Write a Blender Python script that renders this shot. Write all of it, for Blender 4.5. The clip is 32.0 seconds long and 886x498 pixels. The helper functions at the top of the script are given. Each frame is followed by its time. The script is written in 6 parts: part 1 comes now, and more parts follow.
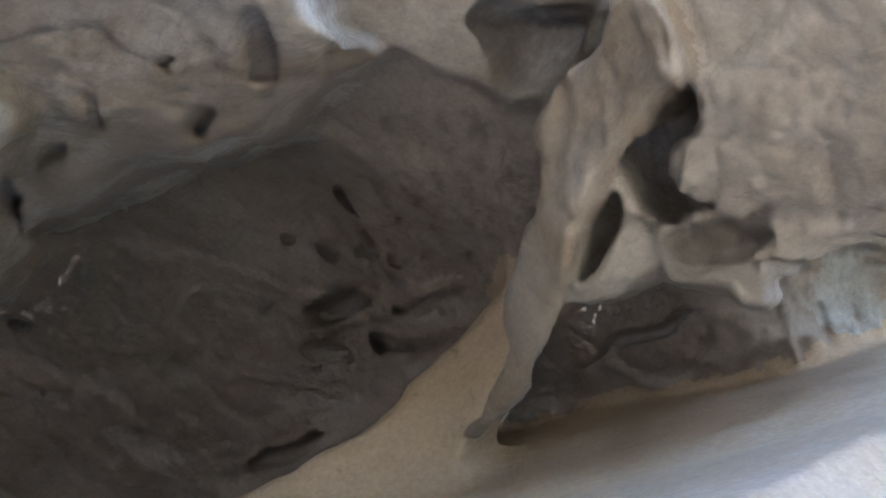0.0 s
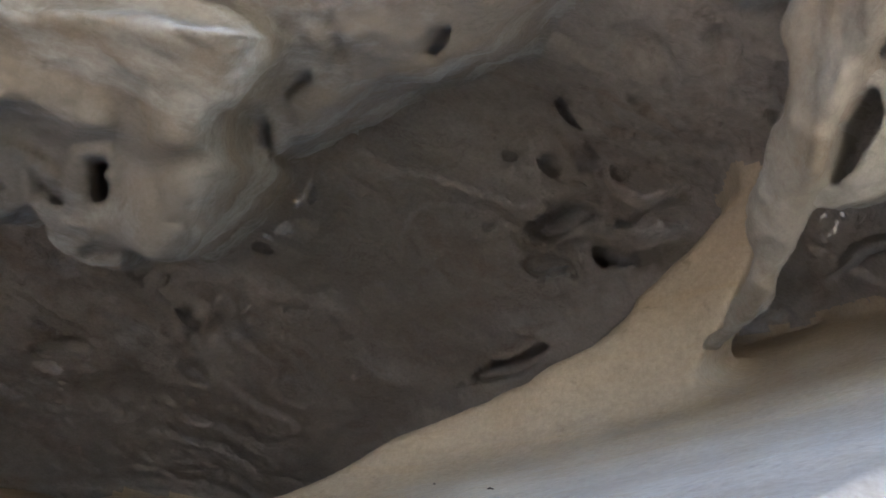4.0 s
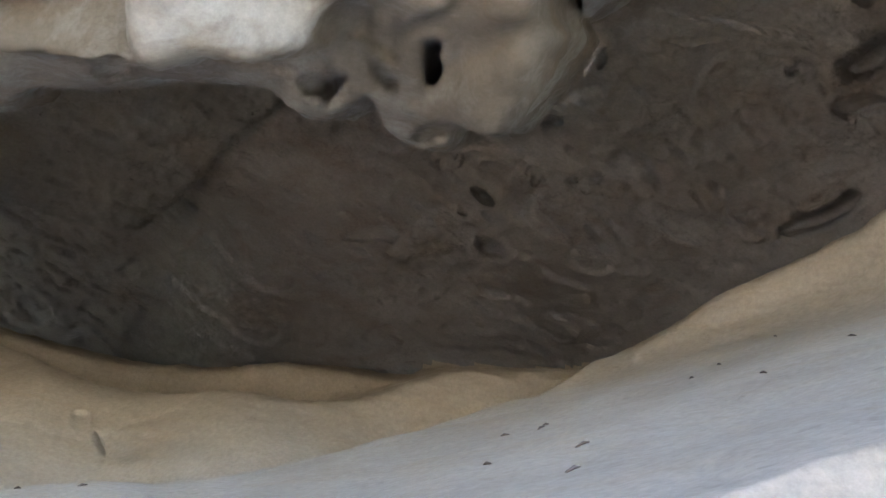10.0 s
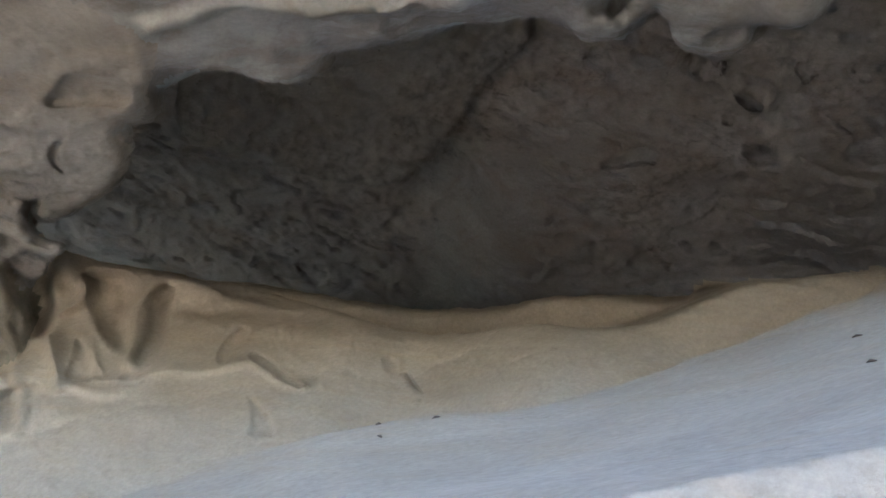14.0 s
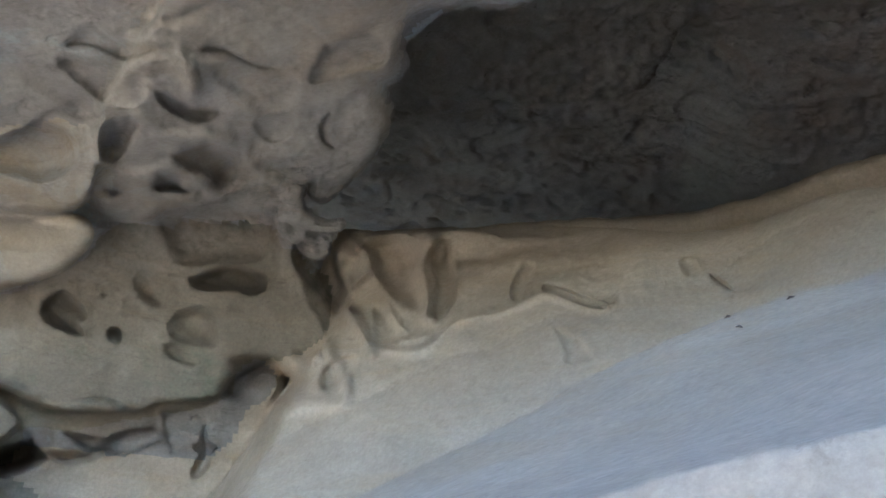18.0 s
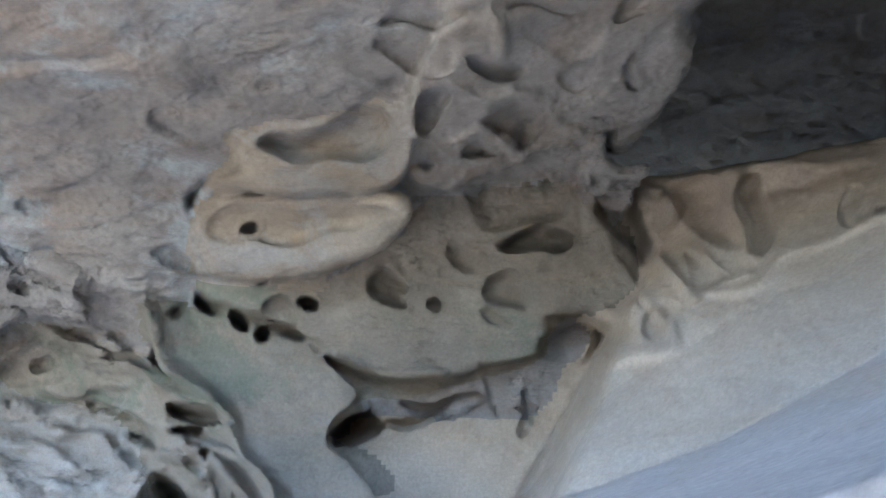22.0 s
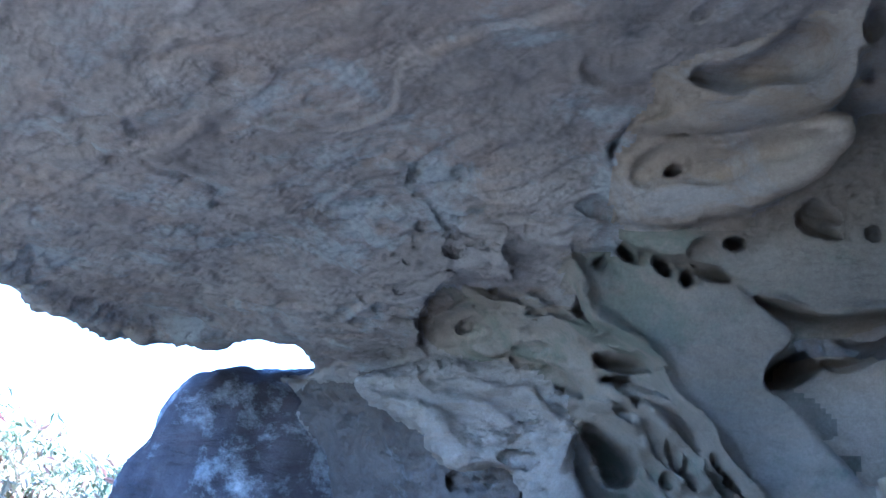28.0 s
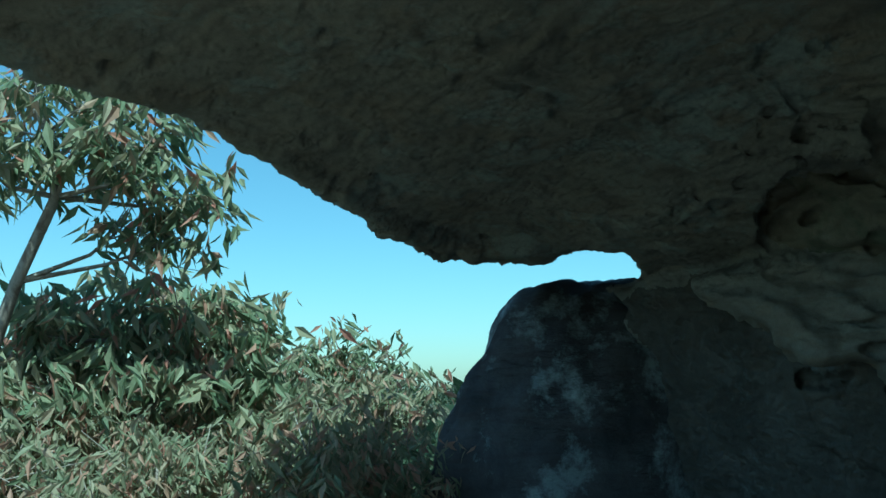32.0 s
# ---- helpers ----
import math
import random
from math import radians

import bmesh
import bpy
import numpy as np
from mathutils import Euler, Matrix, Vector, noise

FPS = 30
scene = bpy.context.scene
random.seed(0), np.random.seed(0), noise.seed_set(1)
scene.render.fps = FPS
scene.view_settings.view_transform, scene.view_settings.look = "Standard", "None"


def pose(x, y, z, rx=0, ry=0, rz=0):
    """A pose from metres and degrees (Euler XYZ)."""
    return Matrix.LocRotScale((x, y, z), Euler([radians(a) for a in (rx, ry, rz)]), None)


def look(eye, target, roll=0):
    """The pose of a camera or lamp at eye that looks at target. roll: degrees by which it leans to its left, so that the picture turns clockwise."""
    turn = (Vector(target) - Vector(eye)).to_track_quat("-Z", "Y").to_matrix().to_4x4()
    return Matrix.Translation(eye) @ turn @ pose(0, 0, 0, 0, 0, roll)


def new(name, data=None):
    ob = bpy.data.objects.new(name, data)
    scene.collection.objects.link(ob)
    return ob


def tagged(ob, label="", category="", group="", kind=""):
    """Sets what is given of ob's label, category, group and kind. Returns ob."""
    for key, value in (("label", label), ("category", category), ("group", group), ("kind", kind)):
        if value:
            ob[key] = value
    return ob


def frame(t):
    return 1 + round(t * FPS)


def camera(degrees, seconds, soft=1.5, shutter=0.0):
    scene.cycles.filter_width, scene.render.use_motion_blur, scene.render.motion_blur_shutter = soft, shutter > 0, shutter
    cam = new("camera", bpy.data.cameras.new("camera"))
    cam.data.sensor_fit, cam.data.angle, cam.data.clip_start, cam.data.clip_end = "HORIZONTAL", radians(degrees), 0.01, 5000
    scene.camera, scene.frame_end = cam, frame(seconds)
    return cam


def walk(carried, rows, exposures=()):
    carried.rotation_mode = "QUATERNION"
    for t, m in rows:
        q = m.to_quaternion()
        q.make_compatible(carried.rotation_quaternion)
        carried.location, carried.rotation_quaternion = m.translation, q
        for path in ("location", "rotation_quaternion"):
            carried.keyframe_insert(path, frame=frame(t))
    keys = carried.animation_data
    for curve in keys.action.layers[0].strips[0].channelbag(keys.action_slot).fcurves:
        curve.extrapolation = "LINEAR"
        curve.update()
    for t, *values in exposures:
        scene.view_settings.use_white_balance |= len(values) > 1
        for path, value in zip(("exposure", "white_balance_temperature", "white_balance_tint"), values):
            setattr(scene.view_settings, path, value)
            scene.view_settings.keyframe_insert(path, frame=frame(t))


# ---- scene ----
cam = camera(49.07, 32.0)
PATH = [
    (0, 0.345, -0.152, 1.649, 135.23, 1.73, -41.80),
    (1, 0.328, -0.144, 1.650, 134.11, -0.19, -38.82),
    (2, 0.315, -0.135, 1.649, 132.83, -1.60, -36.52),
    (3, 0.299, -0.121, 1.646, 131.59, -3.49, -34.52),
    (3.5, 0.294, -0.112, 1.642, 130.81, -4.24, -33.01),
    (5.5, 0.259, -0.091, 1.632, 128.39, -6.88, -29.15),
    (6, 0.248, -0.087, 1.629, 128.04, -7.28, -28.13),
    (7, 0.237, -0.075, 1.623, 127.52, -7.89, -26.28),
    (8, 0.205, -0.062, 1.616, 125.98, -8.60, -23.64),
    (9, 0.170, -0.049, 1.602, 123.56, -9.26, -20.69),
    (10, 0.131, -0.029, 1.588, 120.77, -9.28, -16.58),
    (11, 0.095, -0.013, 1.573, 118.95, -9.27, -12.99),
    (12, 0.050, 0.001, 1.562, 117.96, -9.57, -8.84),
    (13, 0.000, 0.000, 1.550, 116.36, -10.11, -4.97),
    (14, -0.032, 0.013, 1.535, 114.52, -9.64, -1.22),
    (15, -0.098, 0.062, 1.533, 111.05, -8.95, 3.12),
    (15.5, -0.113, 0.067, 1.528, 110.35, -8.41, 5.35),
    (17.5, -0.184, 0.090, 1.500, 109.14, -4.38, 13.87),
    (18, -0.204, 0.092, 1.496, 108.88, -2.93, 16.17),
    (19, -0.238, 0.097, 1.480, 108.27, -1.23, 20.55),
    (20, -0.283, 0.095, 1.470, 107.55, -0.84, 24.74),
    (21, -0.343, 0.079, 1.461, 107.00, -1.01, 28.88),
    (22, -0.374, 0.058, 1.444, 106.30, -1.33, 32.90),
    (23, -0.416, 0.032, 1.433, 105.28, -1.57, 36.57),
    (24, -0.451, 0.010, 1.419, 104.61, -1.82, 40.64),
    (25, -0.483, -0.026, 1.408, 104.89, -1.74, 44.08),
    (25.5, -0.498, -0.037, 1.406, 104.99, -1.47, 45.61),
    (27.5, -0.574, -0.094, 1.373, 104.22, -1.86, 52.14),
    (28, -0.594, -0.119, 1.358, 103.72, -1.67, 54.08),
    (29, -0.608, -0.171, 1.334, 103.30, -1.43, 58.17),
    (30, -0.657, -0.230, 1.312, 102.35, -0.80, 63.08),
    (31, -0.676, -0.300, 1.268, 100.37, -1.10, 67.47),
    (32, -0.698, -0.357, 1.272, 98.74, 0.00, 71.53),
]
EXPOSURES = [(0, 4.2, 5700, 15), (3, 4.4, 5750, 15), (6, 4.5, 5850, 14), (9, 4.6, 6000, 14), (13, 4.6, 5750, 13), (15, 4.4, 5500, 12), (18, 4.3, 5350, 11), (20, 4.35, 5200, 12), (24, 4.3, 4750, 13), (25.5, 4.15, 4600, 13), (28, 3.4, 4200, 13), (29, 2.9, 4100, 12), (30, 2.4, 4150, 10), (31, 1.8, 4300, 10), (31.5, 1.05, 4400, -16), (32, 0.25, 4550, -36)]
walk(cam, [(t, pose(x, y, z, a, b, c)) for t, x, y, z, a, b, c in PATH], EXPOSURES)
# ---- world, sun ----
SUN_AZ, SUN_EL = radians(100), radians(58)      # direction towards the sun: azimuth from +y towards +x
world = bpy.data.worlds.new("sky")
scene.world = world
world.use_nodes = True
wn = world.node_tree.nodes
sky = wn.new("ShaderNodeTexSky")
sky.sky_type = "NISHITA"
sky.sun_disc = False
sky.sun_elevation, sky.sun_rotation = SUN_EL, SUN_AZ
wn["Background"].inputs["Strength"].default_value = 0.12
world.node_tree.links.new(sky.outputs[0], wn["Background"].inputs[0])
sun_data = bpy.data.lights.new("sun", "SUN")
sun_data.energy, sun_data.angle, sun_data.color = 5.0, radians(0.5), (1.0, 0.95, 0.87)
sun = new("sun", sun_data)
sun_way = Vector((math.sin(SUN_AZ) * math.cos(SUN_EL), math.cos(SUN_AZ) * math.cos(SUN_EL), math.sin(SUN_EL)))
sun.matrix_world = look(sun_way * 40, (0, 0, 0))


# ---- materials ----
def material(name):
    m = bpy.data.materials.new(name)
    m.use_nodes = True
    return m, m.node_tree.nodes, m.node_tree.links, m.node_tree.nodes["Principled BSDF"]


def ramp(nodes, stops, interp="LINEAR"):
    r = nodes.new("ShaderNodeValToRGB")
    r.color_ramp.interpolation = interp
    e = r.color_ramp.elements
    while len(e) < len(stops):
        e.new(0.5)
    for el, (p, c) in zip(e, stops):
        el.position, el.color = p, (*c, 1)
    return r


def noise_tex(nodes, links, coord, scale, detail=6, rough=0.6, distort=0.0):
    n = nodes.new("ShaderNodeTexNoise")
    n.inputs["Scale"].default_value, n.inputs["Detail"].default_value = scale, detail
    n.inputs["Roughness"].default_value, n.inputs["Distortion"].default_value = rough, distort
    links.new(coord, n.inputs["Vector"])
    return n


def mix(nodes, links, fac, a, b, mode="MIX"):
    m = nodes.new("ShaderNodeMix")
    m.data_type, m.blend_type = "RGBA", mode
    for sock, v in ((m.inputs["Factor"], fac), (m.inputs["A"], a), (m.inputs["B"], b)):
        if hasattr(v, "is_linked"):
            links.new(v, sock)
        else:
            sock.default_value = v if isinstance(v, (int, float)) else (*v, 1)
    return m.outputs["Result"]


def math_node(nodes, links, op, a, b=None):
    n = nodes.new("ShaderNodeMath")
    n.operation = op
    for sock, v in zip(n.inputs, (a, b)):
        if hasattr(v, "is_linked"):
            links.new(v, sock)
        elif v is not None:
            sock.default_value = v
    return n.outputs[0]


def sandstone(name, low, high, stain, stain_amount=0.5, grain=1.0, flake=0.5, steps=0.0, lichen=None, lichen_at=0.6, pits=0.0, pale=None, dark_spots=0.0, cells=0.0, cracks=0.2):
    """Weathered sandstone: two tones in soft patches, iron stains along the bedding, sugary grain, flaking steps and small pits."""
    m, nodes, links, bsdf = material(name)
    geo = nodes.new("ShaderNodeNewGeometry").outputs["Position"]
    patches = noise_tex(nodes, links, geo, 1.7, 6, 0.62, 0.5)
    r1 = ramp(nodes, [(0.36, low), (0.64, high)])
    links.new(patches.outputs["Fac"], r1.inputs[0])
    streak = nodes.new("ShaderNodeMapping")
    streak.inputs["Rotation"].default_value = (radians(8), radians(-14), 0)
    streak.inputs["Scale"].default_value = (1.0, 1.0, 8)
    links.new(geo, streak.inputs["Vector"])
    beds = noise_tex(nodes, links, streak.outputs[0], 1.5, 5, 0.62, 0.8)
    r2 = ramp(nodes, [(0.5, (0, 0, 0)), (0.72, (1, 1, 1))])
    links.new(beds.outputs["Fac"], r2.inputs[0])
    col = mix(nodes, links, math_node(nodes, links, "MULTIPLY", r2.outputs[0], stain_amount), r1.outputs[0], stain)
    if lichen:
        ln = noise_tex(nodes, links, geo, 1.3, 9, 0.74, 0.2)
        r3 = ramp(nodes, [(lichen_at - 0.05, (0, 0, 0)), (lichen_at + 0.04, (1, 1, 1))])
        links.new(ln.outputs["Fac"], r3.inputs[0])
        col = mix(nodes, links, math_node(nodes, links, "MULTIPLY", r3.outputs[0], 0.8), col, lichen)
    if pale:
        up = noise_tex(nodes, links, geo, 2.3, 7, 0.66, 0.6)
        r5 = ramp(nodes, [(0.48, (0, 0, 0)), (0.60, (1, 1, 1))])
        links.new(up.outputs["Fac"], r5.inputs[0])
        col = mix(nodes, links, math_node(nodes, links, "MULTIPLY", r5.outputs[0], 0.75), col, pale)
    if dark_spots:
        ds = noise_tex(nodes, links, geo, 9.0, 9, 0.8, 0.3)
        r6 = ramp(nodes, [(0.60, (0, 0, 0)), (0.68, (1, 1, 1))])
        links.new(ds.outputs["Fac"], r6.inputs[0])
        col = mix(nodes, links, math_node(nodes, links, "MULTIPLY", r6.outputs[0], dark_spots), col, (0.06, 0.05, 0.045))
    cr = noise_tex(nodes, links, streak.outputs[0], 2.6, 5, 0.6, 0.5)
    gap = math_node(nodes, links, "ABSOLUTE", math_node(nodes, links, "SUBTRACT", cr.outputs["Fac"], 0.5))
    crack = ramp(nodes, [(0.0, (0, 0, 0)), (0.022, (1, 1, 1))])
    links.new(gap, crack.inputs[0])
    on = noise_tex(nodes, links, geo, 2.1, 3, 0.6)
    ron = ramp(nodes, [(0.50, (1, 1, 1)), (0.60, (0, 0, 0))])
    links.new(on.outputs["Fac"], ron.inputs[0])
    whole = math_node(nodes, links, "MAXIMUM", crack.outputs[0], ron.outputs[0])
    col = mix(nodes, links, math_node(nodes, links, "MULTIPLY", math_node(nodes, links, "SUBTRACT", 1.0, whole), cracks), col, (0.10, 0.085, 0.07))
    fine = noise_tex(nodes, links, geo, 60, 9, 0.85)
    r4 = ramp(nodes, [(0.28, (0.70, 0.70, 0.70)), (0.72, (1.16, 1.16, 1.16))])
    links.new(fine.outputs["Fac"], r4.inputs[0])
    col = mix(nodes, links, 1.0, col, r4.outputs[0], "MULTIPLY")
    links.new(col, bsdf.inputs["Base Color"])
    bsdf.inputs["Roughness"].default_value = 0.93
    bsdf.inputs["Specular IOR Level"].default_value = 0.18
    mid = noise_tex(nodes, links, geo, 9, 11, 0.74, 0.5)
    height = math_node(nodes, links, "ADD", mid.outputs["Fac"], math_node(nodes, links, "MULTIPLY", whole, cracks))
    if cells:
        for size, amount in ((11.0, 1.0), (27.0, 0.45)):
            cm_ = nodes.new("ShaderNodeMapping")
            cm_.inputs["Rotation"].default_value = (0, radians(-12), radians(25))
            cm_.inputs["Scale"].default_value = (1.0, 1.0, 1.7)
            links.new(geo, cm_.inputs["Vector"])
            cv = nodes.new("ShaderNodeTexVoronoi")
            cv.inputs["Scale"].default_value = size
            cw = noise_tex(nodes, links, cm_.outputs[0], 5, 3, 0.6)
            links.new(mix(nodes, links, 0.10, cm_.outputs[0], cw.outputs["Color"]), cv.inputs["Vector"])
            sel = noise_tex(nodes, links, geo, 0.3 * size, 3, 0.5)
            rs = ramp(nodes, [(0.45, (0, 0, 0)), (0.62, (1, 1, 1))])
            links.new(sel.outputs["Fac"], rs.inputs[0])
            bowl = math_node(nodes, links, "MULTIPLY", math_node(nodes, links, "MINIMUM", cv.outputs["Distance"], 0.6), rs.outputs[0])
            height = math_node(nodes, links, "ADD", height, math_node(nodes, links, "MULTIPLY", bowl, cells * amount))
    if steps:
        # thin skins that break off along curving steps
        sk = nodes.new("ShaderNodeMapping")
        sk.inputs["Rotation"].default_value = (0, 0, radians(28))
        sk.inputs["Scale"].default_value = (1.0, 2.4, 2.4)
        links.new(geo, sk.inputs["Vector"])
        sn = noise_tex(nodes, links, sk.outputs[0], 1.25, 5, 0.55, 1.2)
        saw = math_node(nodes, links, "FRACT", math_node(nodes, links, "MULTIPLY", sn.outputs["Fac"], 9.0))
        where = noise_tex(nodes, links, geo, 1.1, 3, 0.5)
        rw = ramp(nodes, [(0.46, (0, 0, 0)), (0.62, (1, 1, 1))])
        links.new(where.outputs["Fac"], rw.inputs[0])
        saw = math_node(nodes, links, "MULTIPLY", math_node(nodes, links, "MULTIPLY", saw, rw.outputs[0]), steps)
        height = math_node(nodes, links, "ADD", height, saw)
    if pits:
        pk = nodes.new("ShaderNodeMapping")
        pk.inputs["Rotation"].default_value = (0, 0, radians(32))
        pk.inputs["Scale"].default_value = (1.0, 3.2, 2.2)
        links.new(geo, pk.inputs["Vector"])
        vo = nodes.new("ShaderNodeTexVoronoi")
        vo.inputs["Scale"].default_value = 5.5
        vo.inputs["Randomness"].default_value = 1.0
        wob = noise_tex(nodes, links, pk.outputs[0], 6, 3, 0.6)
        links.new(mix(nodes, links, 0.12, pk.outputs[0], wob.outputs["Color"]), vo.inputs["Vector"])
        rp = ramp(nodes, [(0.10, (0, 0, 0)), (0.26, (1, 1, 1))])
        links.new(vo.outputs["Distance"], rp.inputs[0])
        height = math_node(nodes, links, "ADD", height, math_node(nodes, links, "MULTIPLY", rp.outputs[0], pits))
    b1 = nodes.new("ShaderNodeBump")
    b1.inputs["Strength"].default_value, b1.inputs["Distance"].default_value = min(1.0, 1.25 * flake), 0.05
    links.new(height, b1.inputs["Height"])
    b2 = nodes.new("ShaderNodeBump")
    b2.inputs["Strength"].default_value, b2.inputs["Distance"].default_value = 0.8 * grain, 0.009
    links.new(fine.outputs["Fac"], b2.inputs["Height"])
    links.new(b1.outputs[0], b2.inputs["Normal"])
    links.new(b2.outputs[0], bsdf.inputs["Normal"])
    return m


TAN = sandstone("tan_sandstone", (0.46, 0.375, 0.28), (0.58, 0.485, 0.375), (0.50, 0.38, 0.24), 0.4, flake=0.45, grain=1.6, dark_spots=0.2, cracks=0.05)
# paler than PALE: the stronger light on the tooth is put into its colour
TOOTH = sandstone("tooth_sandstone", (0.36, 0.335, 0.30), (0.50, 0.475, 0.44), (0.38, 0.30, 0.22), 0.5, flake=1.0, grain=1.8, pale=(0.58, 0.565, 0.54), cells=0.7, cracks=0.3)
PILLAR = sandstone("pillar_sandstone", (0.33, 0.285, 0.235), (0.42, 0.37, 0.315), (0.40, 0.30, 0.20), 0.5, flake=0.8, grain=1.8, pale=(0.48, 0.45, 0.41))
BANK = sandstone("bank_sandstone", (0.415, 0.338, 0.255), (0.51, 0.425, 0.33), (0.46, 0.35, 0.23), 0.5, flake=0.35, grain=1.6, dark_spots=0.3, cracks=0.0)
PALE = sandstone("pale_sandstone", (0.26, 0.235, 0.205), (0.36, 0.33, 0.295), (0.31, 0.235, 0.165), 0.5, flake=1.3, steps=0.45, grain=1.8, pale=(0.50, 0.495, 0.475), cells=0.9)
VAULT = sandstone("vault_sandstone", (0.30, 0.27, 0.245), (0.385, 0.35, 0.32), (0.27, 0.21, 0.175), 0.6, flake=0.6, steps=0.5, grain=1.5, cells=0.3, cracks=0.22)
ROOF = sandstone("roof_sandstone", (0.30, 0.27, 0.245), (0.40, 0.37, 0.335), (0.36, 0.275, 0.205), 0.5, flake=0.7, steps=0.28, pits=0.4, grain=1.5, lichen=(0.43, 0.46, 0.46), lichen_at=0.57, cells=0.35)
HONEY = sandstone("honeycomb_sandstone", (0.34, 0.305, 0.265), (0.46, 0.42, 0.37), (0.40, 0.30, 0.20), 0.5, flake=0.7, steps=0.4, grain=1.6, cells=0.9)
YELLOW = sandstone("yellow_sandstone", (0.38, 0.315, 0.235), (0.47, 0.40, 0.31), (0.44, 0.33, 0.20), 0.5, flake=1.0, grain=1.8, pale=(0.46, 0.44, 0.41))
ALGAE = sandstone("algae_sandstone", (0.26, 0.225, 0.175), (0.36, 0.315, 0.255), (0.34, 0.26, 0.175), 0.4, flake=0.6, grain=1.6, lichen=(0.215, 0.225, 0.17), lichen_at=0.54, cells=0.9)
SLAB = sandstone("slab_sandstone", (0.29, 0.275, 0.255), (0.38, 0.36, 0.335), (0.26, 0.20, 0.15), 0.3, flake=0.9, dark_spots=0.85, grain=1.5)
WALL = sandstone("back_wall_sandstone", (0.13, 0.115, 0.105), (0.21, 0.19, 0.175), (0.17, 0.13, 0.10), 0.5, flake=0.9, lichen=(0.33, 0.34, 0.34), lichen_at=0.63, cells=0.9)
DARK = sandstone("boulder_stone", (0.09, 0.085, 0.095), (0.18, 0.165, 0.175), (0.09, 0.065, 0.06), 0.5, flake=0.9, lichen=(0.46, 0.48, 0.50), lichen_at=0.565)

dn, dl, db = DARK.node_tree.nodes, DARK.node_tree.links, DARK.node_tree.nodes["Principled BSDF"]
spot = dn.new("ShaderNodeNewGeometry").outputs["Position"]
wob = noise_tex(dn, dl, spot, 3.5, 6, 0.7)
away = dn.new("ShaderNodeVectorMath")
away.operation = "DISTANCE"
dl.new(mix(dn, dl, 0.30, spot, wob.outputs["Color"]), away.inputs[0])
away.inputs[1].default_value = (-5.44, 2.45, 1.09)
patch = ramp(dn, [(0.17, (1, 1, 1)), (0.23, (0, 0, 0))])
dl.new(away.outputs["Value"], patch.inputs[0])
dl.new(mix(dn, dl, patch.outputs[0], db.inputs["Base Color"].links[0].from_socket, (0.62, 0.64, 0.66)), db.inputs["Base Color"])

# ---- the rock: one solid field round the standing place ----
# Positive values are air, negative values rock, in metres.
CORE = np.array((-0.15, 0.0, 1.5))


def lines(*spans):
    """Grid lines from (start, stop, step) spans laid end to end."""
    out = [np.arange(a, b, s) for a, b, s in spans]
    return np.concatenate(out + [np.array([spans[-1][1]])]).astype(np.float64)


STEP = 0.265
YAW = np.radians(lines((-128, -92, 2.5), (-92, 100, STEP), (100, 140, 2.5)))
TILT = np.radians(lines((-64, -10.5, 2.5), (-10.5, 60, STEP), (60, 86, 2.0)))
FAR = np.exp(lines((math.log(0.5), math.log(13.5), 0.0138)))
NY, NT, NR = len(YAW), len(TILT), len(FAR)
AIR = np.empty((NY, NT, NR), np.float32)
KIND = np.zeros((NY, NT, NR), np.int8)
DIRS = np.stack([-np.sin(YAW)[:, None] * np.cos(TILT), np.cos(YAW)[:, None] * np.cos(TILT), np.sin(TILT)[None] + 0 * YAW[:, None]], -1).astype(np.float32)


def places(sl):
    d = DIRS[sl[0], sl[1]][:, :, None, :] * FAR[sl[2]].astype(np.float32)[None, None, :, None]
    return d[..., 0] + np.float32(CORE[0]), d[..., 1] + np.float32(CORE[1]), d[..., 2] + np.float32(CORE[2])


def step(a, b, x):
    t = np.clip((x - a) / (b - a), 0, 1)
    return t * t * (3 - 2 * t)


def smax(a, b, k):
    h = np.clip(0.5 + 0.5 * (a - b) / k, 0, 1)
    return b + (a - b) * h + k * h * (1 - h)


def smin(a, b, k):
    return -smax(-a, -b, k)


def swell(x, y, z, f, seed):
    """A cheap rolling noise of about unit size."""
    s = seed * 1.7
    return (np.sin(f * (x + 0.6 * np.sin(0.8 * f * z + s)) + s) + np.sin(f * (0.9 * y + 0.5 * np.sin(0.9 * f * x + 2 * s)) + 1.3 * s)
            + np.sin(f * (1.1 * z + 0.5 * np.sin(0.7 * f * y + s)) + 2.1 * s)) / 3


# the rim of the upper chamber, seen from above: it lies on the +y side of this line
RIM_X = (-4.2, -3.0, -2.2, -1.95, -1.65, -1.40, -1.16, -1.02, -0.7, -0.4, 0.0, 0.42, 0.56, 0.83, 0.93, 1.0, 1.13, 1.26, 1.4, 2.0, 3.0)
RIM_Y = (6.6, 5.4, 4.2, 3.80, 3.40, 3.10, 2.62, 2.38, 2.34, 2.08, 1.92, 1.80, 1.24, 1.10, 0.90, 0.74, 0.68, 0.65, 0.60, 0.50, 0.40)
# the drip line of the roof; for x above -4.8 unseen, placed to set the light
EDGE_X = (-11.0, -9.35, -9.15, -9.0, -8.17, -6.23, -5.57, -5.07, -4.8, -4.0, -3.0, -1.5, 0.0, 1.4, 4.0)
EDGE_Y = (9.0, 8.0, 4.4, 2.85, 1.92, 0.66, 0.12, -0.43, -0.85, -1.8, -2.0, -1.3, -0.4, -0.4, -0.8)


